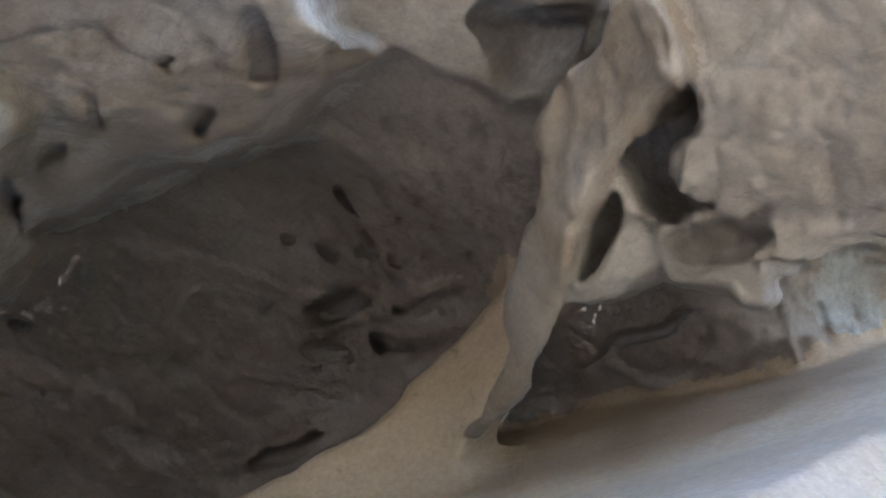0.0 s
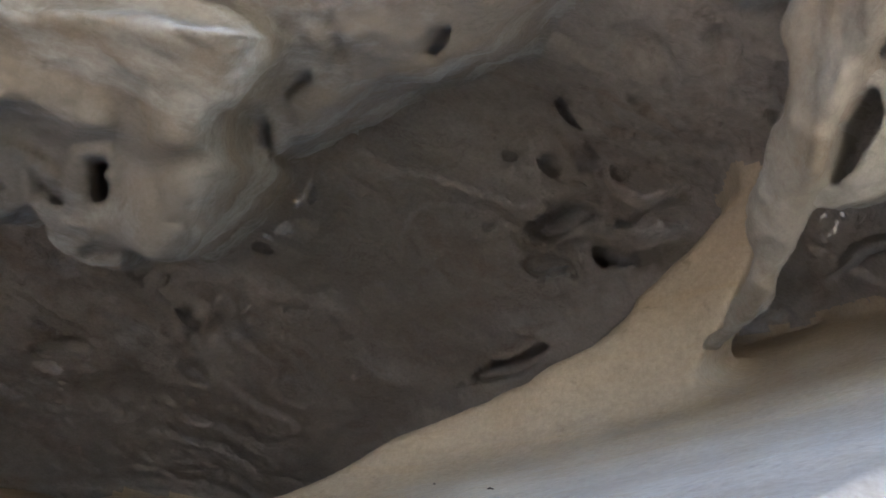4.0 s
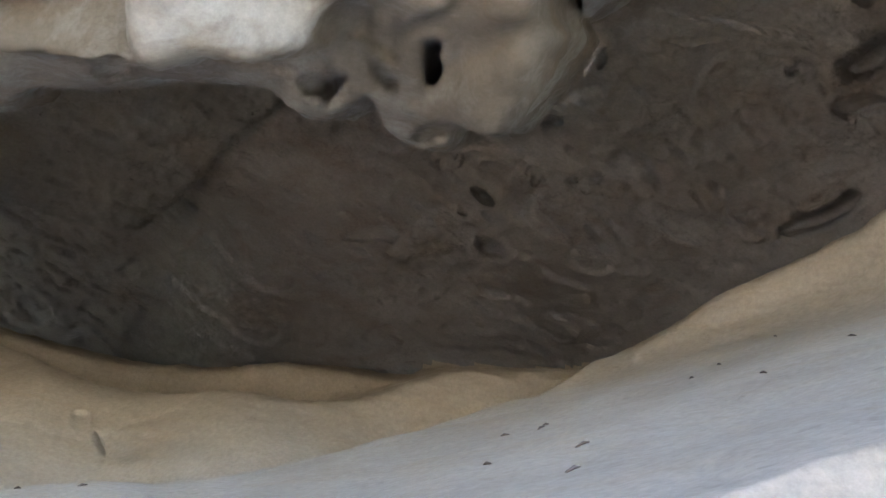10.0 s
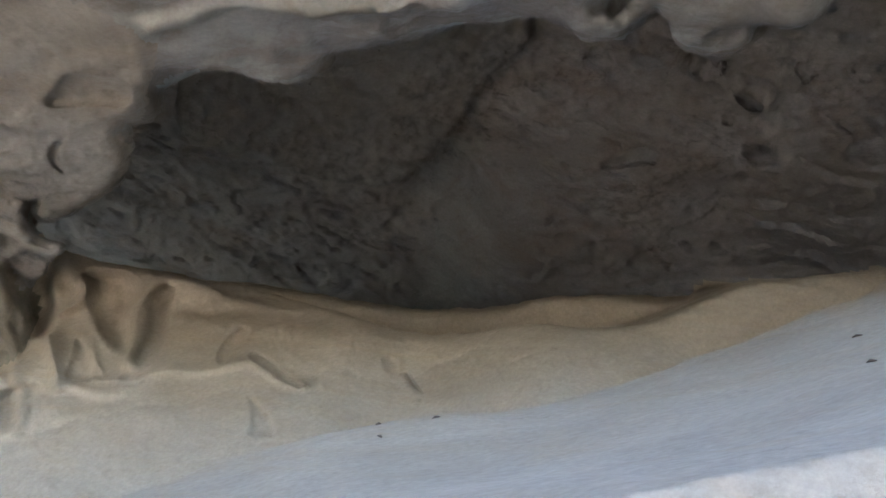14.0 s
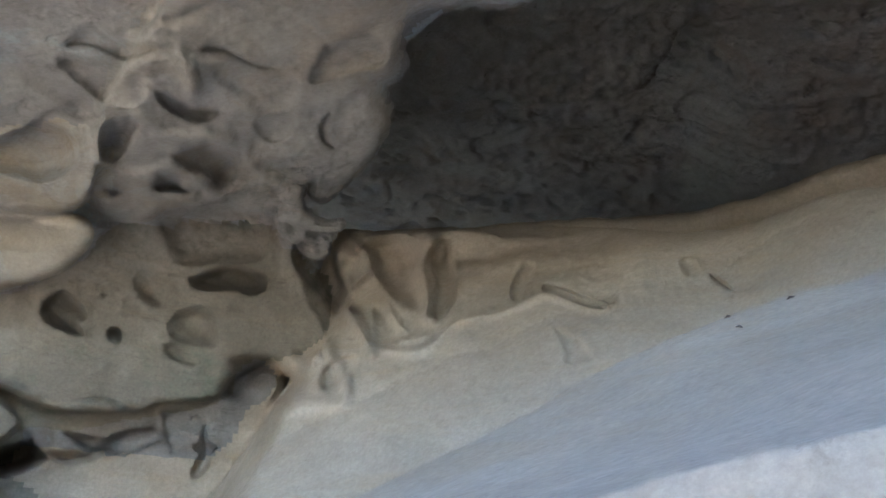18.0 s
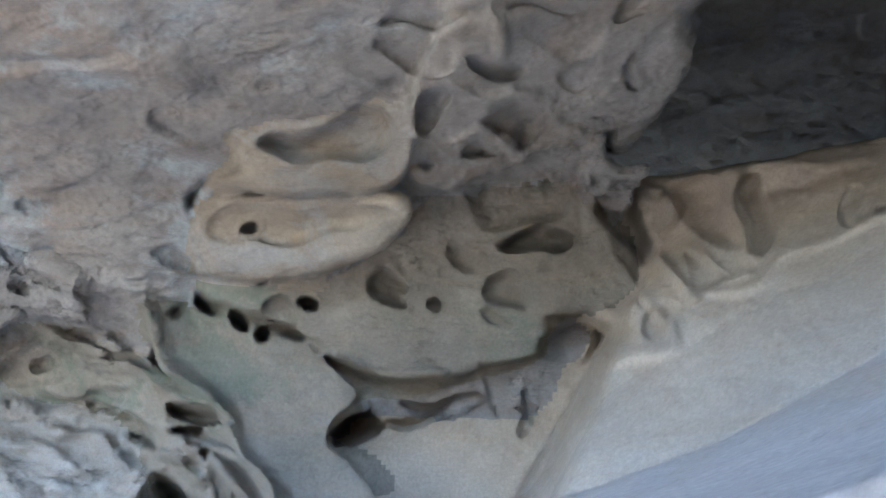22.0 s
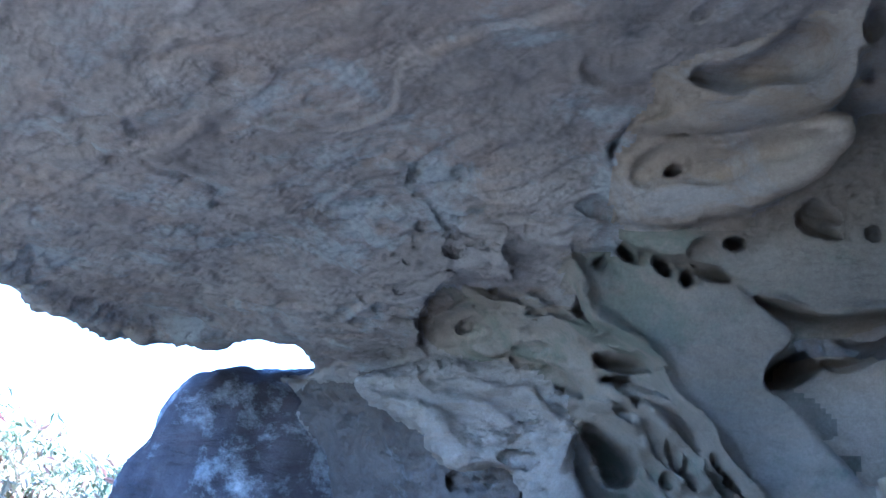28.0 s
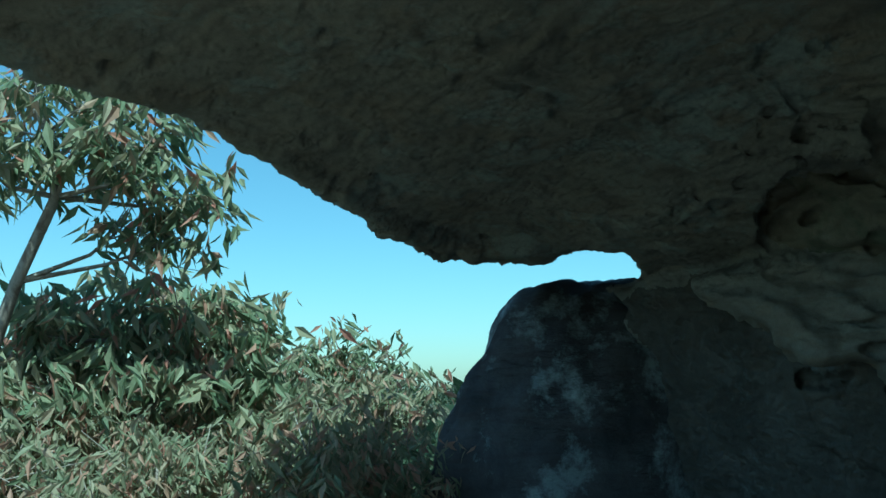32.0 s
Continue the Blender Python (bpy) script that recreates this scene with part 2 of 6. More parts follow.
def vault_height(x, y):
    return 4.16 - 0.06 * np.maximum(y - 5.2, 0) ** 1.7 - 0.5 * np.maximum(x - 2.1, 0) ** 1.5 + 0.35 * step(0.2, -0.6, x) * step(4.2, 5.2, y) - 0.62 * step(2.0, 0.7, y)


def roof_height(x, y):
    start = np.interp(x, (-12, -8.6, -8.1, -6.5, -5, -3.5, -3.1, -2.4, -2.0, -1.4, 0, 2), (9, 9, 2.4, 2.2, 2.0, 2.0, 2.35, 2.9, 3.5, 3.6, 4.4, 4.4)).astype(np.float32)
    z = np.interp(x, (-9, -6, -4, -2.4, -1.6, -1, 0, 0.6, 1.0, 1.4), (2.52, 2.54, 2.58, 2.67, 2.79, 2.92, 2.96, 3.08, 3.40, 3.54)).astype(np.float32)
    z = z - np.interp(y - start, (0, 0.6, 1.25, 1.55, 1.9, 3.0), (0, 0.2, 0.34, 0.75, 2.0, 6.0)).astype(np.float32)
    # unseen outer roof, raised to let low sky light reach the shelf
    z = z + 0.5 * np.maximum(0.75 - y - 0.2 * np.maximum(x, 0), 0) * step(-3.4, -1.5, x)
    s = y - np.interp(x, RIM_X, RIM_Y).astype(np.float32)
    return z + (vault_height(x, y) - z) * step(0.0, 0.36, s), s


def bank_height(x, y):
    xn = np.maximum(x, -1.4)
    near = 1.515 + 0.381 * xn + 0.179 * y + 0.087 * xn * xn + 0.038 * xn * y + 0.032 * y * y - 0.6 * np.maximum(-1.4 - x, 0)
    crest = np.interp(x, (-1.5, -0.6, 0.0, 0.3, 0.7, 1.3, 2.0, 3.0), (1.7, 1.95, 2.15, 2.25, 2.4, 2.5, 2.35, 2.3)).astype(np.float32)
    near = near + 0.12 * np.exp(-((x + 0.3) ** 2 / 0.25 + (y - 2.1) ** 2 / 0.3))
    near = np.minimum(near, 3.75) - (1.2 - 0.9 * step(0.3, 0.9, x)) * np.maximum(y - crest, 0) - 2.6 * np.maximum(0.62 - y - 0.22 * x, 0)
    face = 3.48 - 0.36 * np.minimum(x + 0.5, 0) - 0.36 * step(-0.3, 0.3, x)
    shelf = 2.68 - 1.15 * np.maximum(face - y, 0) + np.minimum(0.8 * np.maximum(y - face, 0), 0.30 * step(-0.2, -1.3, x) + 0.08) + 0.05 * np.maximum(y - face, 0) - 1.2 * np.maximum(-1.8 - x, 0)
    floor = np.minimum(1.56 + 0.8 * np.minimum(y - 3.4, 0) + 0.12 * np.maximum(y - 3.4, 0) + 0.36 * np.minimum(x + 2.3, 0), 1.75)
    back = 2.60 + 0.62 * np.maximum(x - 0.1, 0) + 0.30 * (y - 3.4)
    z = smax(near, smax(shelf, floor, 0.12), 0.06)
    z = smax(z, np.minimum(back, 3.75) - 3 * np.maximum(face + 0.05 - y, 0) - 2 * np.maximum(-1.8 - x, 0), 0.10)
    out = np.interp(x, EDGE_X, EDGE_Y).astype(np.float32) - y
    return np.maximum(z, -0.02 - 0.6 * np.maximum(out - 1.2, 0))


def base_field(x, y, z):
    top, s = roof_height(x, y)
    low = bank_height(x, y)
    w = swell(x, y, z, 2.7, 1) * 0.030 + swell(x, y, z, 6.9, 2) * 0.012
    crown = 4.9 + 1.4 * step(2.2, 4.0, y) + 0.35 * swell(x, y, 0 * z, 0.9, 5) - 0.12 * np.maximum(-x - 3, 0)
    a, b = (top - z) * 0.8 + w, (z - low) * 0.85 + 0.6 * w
    outside = np.interp(x, EDGE_X, EDGE_Y).astype(np.float32) - y
    a = smax(np.maximum(a, outside * 0.8), (z - crown) * 0.9, 0.3)
    kind = np.where(a < b, np.where(s > 0.2, 2, 1), np.where(y > 3.3, 4, 3))
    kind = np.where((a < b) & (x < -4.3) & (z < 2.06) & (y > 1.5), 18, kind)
    kind = np.where((a < b) & (x >= -4.3) & (x < -1.2) & (z < 1.95) & (y > 2.4), 4, kind)
    return smin(a, b, 0.02 + 0.5 * step(0.2, 1.0, x) * step(1.5, 2.3, y)), kind


# the large forms, worked out at every other line and eased between
EVERY = [np.unique(np.append(np.arange(0, n, 2), n - 1)) for n in (NY, NT)]
rough_air = np.empty((len(EVERY[0]), len(EVERY[1]), NR), np.float32)
rough_kind = np.empty(rough_air.shape, np.int8)
for i in range(0, len(EVERY[0]), 24):
    rows = EVERY[0][i:i + 24]
    rough_air[i:i + 24], rough_kind[i:i + 24] = base_field(*places((rows[:, None], EVERY[1][None], slice(0, NR))))
for axis, (n, lines_) in enumerate(zip((NY, NT), EVERY)):
    at = np.searchsorted(lines_, np.arange(n), "right").clip(1, len(lines_) - 1)
    share = ((np.arange(n) - lines_[at - 1]) / (lines_[at] - lines_[at - 1])).astype(np.float32)
    share = share[:, None, None] if axis == 0 else share[None, :, None]
    rough_air = np.take(rough_air, at - 1, axis) * (1 - share) + np.take(rough_air, at, axis) * share
    rough_kind = np.take(rough_kind, at - 1, axis)
AIR[:], KIND[:] = rough_air, rough_kind
del rough_air, rough_kind


def near_box(c, r):
    """The grid's slice round a ball."""
    v = np.asarray(c, float) - CORE
    d = max(np.linalg.norm(v), 1e-3)
    if r >= 0.9 * d:
        return slice(0, NY), slice(0, NT), slice(0, NR)
    a = math.asin(r / d)
    yaw, tilt = math.atan2(-v[0], v[1]), math.asin(v[2] / d)
    ay = min(math.pi, a / max(math.cos(min(abs(tilt) + a, 1.5)), 0.05))

    def span(g, lo, hi):
        i, j = np.searchsorted(g, (lo, hi))
        return slice(max(i - 1, 0), min(j + 1, len(g)))
    return span(YAW, yaw - ay, yaw + ay), span(TILT, tilt - a, tilt + a), span(FAR, d - r, d + r)


def warp(x, y, z, amp, f, seed):
    s = float(seed)
    return (x + amp * np.sin(f * y + 1.3 * f * z + s), y + amp * np.sin(f * z + 1.1 * f * x + 2 * s), z + amp * np.sin(f * x + 0.9 * f * y + 3 * s))


def put(shape, sl, k, kind, carve):
    old = AIR[sl].copy()
    new_field = smax(old, -shape, k) if carve else smin(old, shape, k)
    AIR[sl] = new_field
    if kind:
        KIND[sl] = np.where(np.abs(new_field - old) > 0.002 + 0.12 * k, kind, KIND[sl])


def ball(c, r, axis=None, k=0.04, kind=0, carve=False, rough=0.25, side=None):
    """An ellipsoid, its first radius along axis and its second towards side; rock, or a hollow if carve."""
    r = np.array(r if hasattr(r, "__len__") else (r, r, r), float)
    sl = near_box(c, float(r.max()) * 1.35 + 2 * k)
    x, y, z = warp(*places(sl), rough * float(r.min()) * 0.5, 2.2 / float(r.min()), c[0] * 7 + c[2] * 3)
    q = np.stack([x - np.float32(c[0]), y - np.float32(c[1]), z - np.float32(c[2])], -1)
    a = Vector(axis if axis else (1, 0, 0)).normalized()
    u = Vector(side) if side else Vector((0.01, 1, 0.02))
    u = (u - a * u.dot(a)).normalized()
    basis = np.array((a, u, a.cross(u))).T.astype(np.float32)
    q = q @ basis
    k0 = np.sqrt(((q / r.astype(np.float32)) ** 2).sum(-1)) + 1e-6
    k1 = np.sqrt(((q / (r * r).astype(np.float32)) ** 2).sum(-1)) + 1e-6
    put(k0 * (k0 - 1) / k1, sl, k, kind, carve)


def hollow(c, r, axis=None, side=None, k=0.02, kind=0, rough=0.3):
    ball(c, r, axis, k, kind, True, rough, side)


def limb(points, radii, k=0.05, kind=0, carve=False, box=0.0, depth=0.0, slope=0.0, rough=0.2):
    """A tapered tube along points; with box a squarish blade that much deeper than wide; with depth a crest that widens inwards by slope."""
    for (p, q), (r0, r1) in zip(zip(points, points[1:]), zip(radii, radii[1:])):
        p, q = np.array(p, float), np.array(q, float)
        c, reach = (p + q) / 2, np.linalg.norm(q - p) / 2 + max(r0, r1) * 1.4 * max(1.0, box) + 2 * k + depth * (1 + slope)
        sl = near_box(c, reach)
        x, y, z = warp(*places(sl), rough * min(r0, r1), 2.0 / max(r0, r1), p[0] * 5 + p[2])
        d = q - p
        qx, qy, qz = x - np.float32(p[0]), y - np.float32(p[1]), z - np.float32(p[2])
        h = np.clip((qx * d[0] + qy * d[1] + qz * d[2]) / float(d @ d), 0, 1).astype(np.float32)
        ex, ey, ez = qx - h * np.float32(d[0]), qy - h * np.float32(d[1]), qz - h * np.float32(d[2])
        dist, rad = np.sqrt(ex * ex + ey * ey + ez * ez), r0 + (r1 - r0) * h
        if box or depth:
            n = (c - CORE) / np.linalg.norm(c - CORE)
            inward = ex * np.float32(n[0]) + ey * np.float32(n[1]) + ez * np.float32(n[2])
            across = np.sqrt(np.maximum(dist * dist - inward * inward, 0))
            if box:
                dist = (across ** 4 + (inward / box) ** 4) ** 0.25
            else:
                dist = np.maximum(np.maximum(across - slope * np.clip(inward, 0, depth), -inward + 0.4 * across), inward - depth + rad)
        put(dist - rad, sl, k, kind, carve)


def tangent(points):
    """The mean way from the core to the points, two ways across it, and the points laid flat on it."""
    w = np.asarray(points, float) - CORE
    c = (w / np.linalg.norm(w, axis=1)[:, None]).mean(0)
    c = c / np.linalg.norm(c)
    u = np.cross(c, (0, 0, 1.0))
    u = u / np.linalg.norm(u)
    v = np.cross(u, c)
    return c, u, v, np.stack([w @ u / (w @ c), w @ v / (w @ c)], -1), np.linalg.norm(w, axis=1)


def rounded(flat, rounds=2, closed=True):
    """Cuts the corners of an outline."""
    for _ in range(rounds):
        nxt = np.roll(flat, -1, 0)
        if closed:
            flat = np.stack([flat * 0.75 + nxt * 0.25, flat * 0.25 + nxt * 0.75], 1).reshape(-1, 2)
        else:
            mid = np.stack([flat[:-1] * 0.75 + flat[1:] * 0.25, flat[:-1] * 0.25 + flat[1:] * 0.75], 1).reshape(-1, 2)
            flat = np.concatenate([flat[:1], mid, flat[-1:]])
    return flat


def reach(a, b, line, closed=True):
    """Distance from the places (a, b) to a line; negative inside a closed one."""
    best, odd = np.full(a.shape, 1e9, np.float32), np.zeros(a.shape, bool)
    ends = np.roll(line, -1, 0) if closed else line[1:]
    for (x0, y0), (x1, y1) in zip(line, ends):
        dx, dy = x1 - x0, y1 - y0
        h = np.clip(((a - x0) * dx + (b - y0) * dy) / max(dx * dx + dy * dy, 1e-12), 0, 1)
        best = np.minimum(best, (a - x0 - h * dx) ** 2 + (b - y0 - h * dy) ** 2)
        if closed and y0 != y1:
            odd ^= ((y0 > b) != (y1 > b)) & (a < dx * (b - y0) / dy + x0)
    best = np.sqrt(best)
    return np.where(odd, -best, best) if closed else best


def slope_of(flat, far_):
    """Inverse distance as a plane over the flat places."""
    m = np.concatenate([np.ones((len(flat), 1)), flat], 1)
    return np.linalg.lstsq(m, 1 / far_, rcond=None)[0]


def spread(points, more):
    w = np.asarray(points, float) - CORE
    yaw = np.arctan2(-w[:, 0], w[:, 1])
    tilt = np.arcsin(w[:, 2] / np.linalg.norm(w, axis=1))

    def span(g, lo, hi):
        i, j = np.searchsorted(g, (lo, hi))
        return slice(max(i - 1, 0), min(j + 1, len(g)))
    side = more / max(math.cos(min(tilt.max() + more, 1.4)), 0.15)
    return span(YAW, yaw.min() - side, yaw.max() + side), span(TILT, tilt.min() - more, tilt.max() + more)


def mass(points, kind, k=0.05, back=0.4, bulge=0.0, clear=0.0, blend=0.02, rough=0.0022):
    """A body of rock with this outline towards the standing place, its edge rounded by k, running back behind its face."""
    c, u, v, flat, far_ = tangent(points)
    sy, st = spread(points, 0.06)
    d = DIRS[sy, st].astype(np.float64)
    dc = np.maximum(d @ c, 0.15)
    a, b = d @ u / dc, d @ v / dc
    mean = float(far_.mean())
    s = reach(a, b, rounded(flat)) * mean
    pl = slope_of(flat, far_)
    face = 1 / np.clip(pl[0] + pl[1] * a + pl[2] * b, 0.6 / far_.max(), 1.6 / far_.min())
    s = s + rough * (np.sin(a * mean * 31 + 2 * np.sin(b * mean * 23)) + np.sin(b * mean * 37 + 2 * np.sin(a * mean * 19)))
    face = face - bulge * np.sqrt(np.clip(-s / max(-float(s.min()), 1e-3), 0, 1)) + 0.012 * np.sin(a * mean * 11 + kind) + 0.012 * np.sin(b * mean * 13 + kind)
    r0, r1 = np.searchsorted(FAR, (float(face.min()) - 0.25 - clear, float(face.max()) + back + 0.3))
    sl = (sy, st, slice(max(r0, 0), min(r1, NR)))
    r = FAR[sl[2]][None, None, :]
    if clear:
        open_ = np.minimum(np.minimum(-s[:, :, None] + 0.02, face[:, :, None] - r), r - face[:, :, None] + clear)
        AIR[sl] = np.maximum(AIR[sl], open_.astype(np.float32))
    body = smax(np.broadcast_to(s[:, :, None], s.shape + (r.shape[2],)), face[:, :, None] - r, k)
    body = np.maximum(body, r - face[:, :, None] - back).astype(np.float32)
    old = AIR[sl].copy()
    AIR[sl] = smin(old, body, blend)
    KIND[sl] = np.where((body < 0.02 + 0.018 * r) & (body < old + 0.004), kind, KIND[sl])


def chamber(points, low):
    """Opens the dark chamber behind the crest of the bank, below its vault."""
    c, u, v, flat, far_ = tangent(points)
    sy, st = spread(points, 0.02)
    d = DIRS[sy, st].astype(np.float64)
    dc = np.maximum(d @ c, 0.15)
    s = reach(d @ u / dc, d @ v / dc, rounded(flat)) * float(far_.mean())
    for i in range(sy.start, sy.stop, 24):
        part_ = slice(i, min(i + 24, sy.stop))
        sl = (part_, st, slice(0, NR))
        x, y, z = places(sl)
        shut = smax(smax(np.broadcast_to(s[i - sy.start:part_.stop - sy.start, :, None], x.shape), (z - vault_height(x, y)) * 0.8, 0.05), (low + 0.30 * (y - 3.4) + 0.55 * np.maximum(x - 0.1, 0) - z) * 0.8, 0.05)
        AIR[sl] = smax(AIR[sl], -shut, 0.02)


RELIEF = []


def pocket(depth, *points):
    RELIEF.append((points, depth, 0.0))


def ridge(height, width, *points):
    RELIEF.append((points, height, width))


def dot(depth, radius, point):
    """A round pit."""
    p = np.array(point) - CORE
    c = p / np.linalg.norm(p)
    u = np.cross(c, (0, 0, 1.0))
    u = u / np.linalg.norm(u)
    v = np.cross(u, c)
    pocket(depth, *[tuple(np.array(point) + radius * (math.cos(g) * u * 1.15 + math.sin(g) * v * 0.9)) for g in np.arange(6) * math.pi / 3])


# the chamber's mouth
chamber(((1.822, 1.558, 3.397), (1.811, 1.642, 3.327), (1.778, 1.724, 3.273), (1.694, 1.843, 3.217), (1.637, 1.925, 3.169), (1.542, 2.038, 3.103), (1.485, 2.096, 3.070), (1.412, 2.161, 3.035), (1.367, 2.210, 2.994), (1.337, 2.249, 2.953), (1.256, 2.330, 2.875), (1.170, 2.400, 2.806), (1.731, 4.037, 3.564), (1.093, 4.265, 3.507), (0.533, 4.398, 3.414), (-0.358, 4.480, 3.199), (-1.238, 4.324, 3.141), (-1.949, 4.109, 3.084), (-2.090, 3.998, 3.065), (-1.878, 3.430, 2.964), (-1.502, 3.010, 2.952), (-1.146, 2.399, 2.939), (-0.641, 2.084, 2.966), (-0.295, 1.887, 3.004), (0.053, 1.936, 3.131), (0.259, 1.901, 3.153), (0.431, 1.737, 3.032), (0.487, 1.584, 3.048), (0.538, 1.481, 3.148), (0.604, 1.424, 3.188), (0.694, 1.341, 3.232), (0.771, 1.140, 3.252), (0.855, 0.973, 3.286), (0.935, 0.798, 3.426), (1.049, 0.730, 3.477), (1.341, 0.684, 3.481), (1.619, 0.876, 3.663), (2.053, 1.475, 3.951), (2.042, 1.639, 3.680)), 2.45)
# lip of the roof along the drip line
limb(((-5.302, 0.046, 2.68), (-5.604, 0.372, 2.62), (-6.134, 0.733, 2.60), (-7.280, 1.499, 2.56), (-8.015, 2.363, 2.523), (-7.438, 2.609, 2.434)), (0.136, 0.138, 0.140, 0.154, 0.148, 0.104), k=0.06, kind=1, rough=0.05)
# drip edge by the far arch
limb(((-6.358, 0.731, 2.60), (-7.350, 1.419, 2.538), (-8.391, 2.193, 2.523), (-8.843, 2.720, 2.553)), (0.048, 0.073, 0.095, 0.072), k=0.08, kind=1)
limb(((-8.340, 4.173, 2.716), (-8.357, 4.230, 2.410), (-8.204, 4.180, 1.987)), (0.157, 0.210, 0.307), k=0.1, kind=1)
hollow((-9.131, 4.037, 2.587), (0.458, 3.000, 0.168), (0.47, 0.88, 0.08), (-0.88, 0.46, 0.14), rough=0.05)
hollow((-9.325, 3.672, 2.496), (0.335, 3.000, 0.112), (0.44, 0.85, 0.29), (-0.90, 0.42, 0.13), rough=0.05)
hollow((-9.135, 4.067, 2.455), (0.425, 3.000, 0.123), (0.47, 0.88, 0.05), (-0.88, 0.46, 0.12), rough=0.05)
# bank crest
mass(((2.023, 1.241, 3.820), (1.991, 1.357, 3.678), (1.937, 1.486, 3.577), (1.916, 1.535, 3.528), (1.878, 1.614, 3.459), (1.848, 1.682, 3.366), (1.805, 1.755, 3.302), (1.721, 1.877, 3.245), (1.661, 1.958, 3.195), (1.565, 2.074, 3.128), (1.509, 2.137, 3.098), (1.438, 2.210, 3.066), (1.392, 2.257, 3.022), (1.357, 2.291, 2.977), (1.272, 2.367, 2.894), (1.236, 2.397, 2.856), (1.185, 2.437, 2.820), (1.133, 2.477, 2.794), (1.122, 2.475, 2.635), (1.522, 2.116, 2.584), (1.719, 1.898, 2.671), (1.882, 1.682, 2.933), (1.956, 1.551, 3.139), (2.012, 1.425, 3.310), (2.050, 1.273, 3.599)), 3, k=0.03, back=0.4, blend=0.17)
# sandy floor behind the crest
mass(((-1.368, 4.294, 3.107), (-0.996, 4.388, 3.147), (-0.746, 4.438, 3.161), (-0.355, 4.485, 3.187), (-0.094, 4.485, 3.239), (0.116, 4.471, 3.287), (0.189, 4.454, 3.327), (0.537, 4.404, 3.399), (0.731, 4.377, 3.408), (0.924, 4.342, 3.414), (0.966, 4.311, 3.467), (1.095, 4.269, 3.497), (1.258, 4.230, 3.493), (1.613, 4.097, 3.533), (1.846, 3.973, 3.595), (1.922, 4.050, 3.359), (0.633, 4.495, 3.133), (-1.249, 4.450, 2.719)), 4, k=0.05, back=1.5)
# slab hanging in the dark chamber
mass(((-1.391, 3.193, 3.634), (-0.969, 3.210, 3.796), (-0.668, 3.161, 3.892), (-0.357, 3.130, 3.977), (-0.054, 3.120, 4.048), (-0.002, 3.272, 4.066), (-0.079, 3.549, 4.060), (-0.210, 3.735, 4.036), (-0.248, 3.914, 4.031), (-0.390, 4.197, 4.001), (-0.439, 4.373, 3.990), (-0.573, 4.597, 3.957), (-0.684, 4.624, 3.929), (-0.871, 4.552, 3.878), (-1.072, 4.464, 3.818), (-1.242, 4.230, 3.758), (-1.408, 4.112, 3.696), (-1.550, 3.942, 3.635)), 10, k=0.06, back=0.5)
# rim over the chamber mouth
mass(((0.445, 1.676, 3.163), (0.565, 1.654, 3.245), (0.645, 1.656, 3.302), (0.692, 1.578, 3.310), (0.727, 1.464, 3.296), (0.764, 1.401, 3.300), (0.761, 1.270, 3.254), (0.818, 1.204, 3.269), (0.864, 1.141, 3.277), (0.877, 1.044, 3.252), (0.887, 0.959, 3.228), (0.852, 0.869, 3.173), (0.829, 0.753, 3.114), (0.837, 0.658, 3.083), (0.846, 0.589, 3.061), (0.859, 0.545, 3.070), (0.822, 0.455, 3.123), (0.217, 0.849, 2.982)), 7, k=0.06, back=0.9, clear=0.5)
# upper rim beside the pillar
mass(((0.960, 0.742, 3.423), (1.048, 0.749, 3.434), (1.176, 0.730, 3.447), (1.277, 0.712, 3.454), (1.362, 0.709, 3.456), (1.429, 0.668, 3.458), (1.460, 0.627, 3.459), (1.448, 0.482, 3.457), (1.278, 0.303, 3.441), (0.864, 0.618, 3.413)), 7, k=0.04, back=0.9, clear=0.5)
# rim further in
mass(((0.236, 1.470, 2.988), (0.293, 1.760, 3.031), (0.279, 1.885, 3.066), (0.223, 1.805, 3.033), (0.188, 1.964, 3.073), (0.130, 2.005, 3.073), (0.067, 1.946, 3.044), (0.019, 1.868, 3.011), (-0.023, 1.836, 2.993), (-0.100, 1.850, 2.980), (-0.152, 1.868, 2.973), (-0.204, 1.875, 2.962), (-0.283, 1.894, 2.947), (-0.396, 1.993, 2.944), (-0.513, 1.981, 2.907), (-0.572, 2.103, 2.924), (-0.644, 2.200, 2.930), (-0.720, 2.163, 2.895), (-0.753, 2.070, 2.857), (-0.821, 2.034, 2.823), (-0.886, 1.996, 2.788), (-0.934, 2.032, 2.782), (-0.988, 2.139, 2.796), (-1.020, 2.300, 2.835), (-1.059, 2.356, 2.838), (-1.098, 2.332, 2.817), (-1.166, 2.503, 2.845), (-1.212, 2.679, 2.882), (-1.338, 2.926, 2.912), (-1.526, 3.197, 2.929), (-1.622, 3.302, 2.928), (-1.835, 3.469, 2.881), (-0.986, 1.450, 2.650)), 7, k=0.07, back=0.9, clear=0.5)
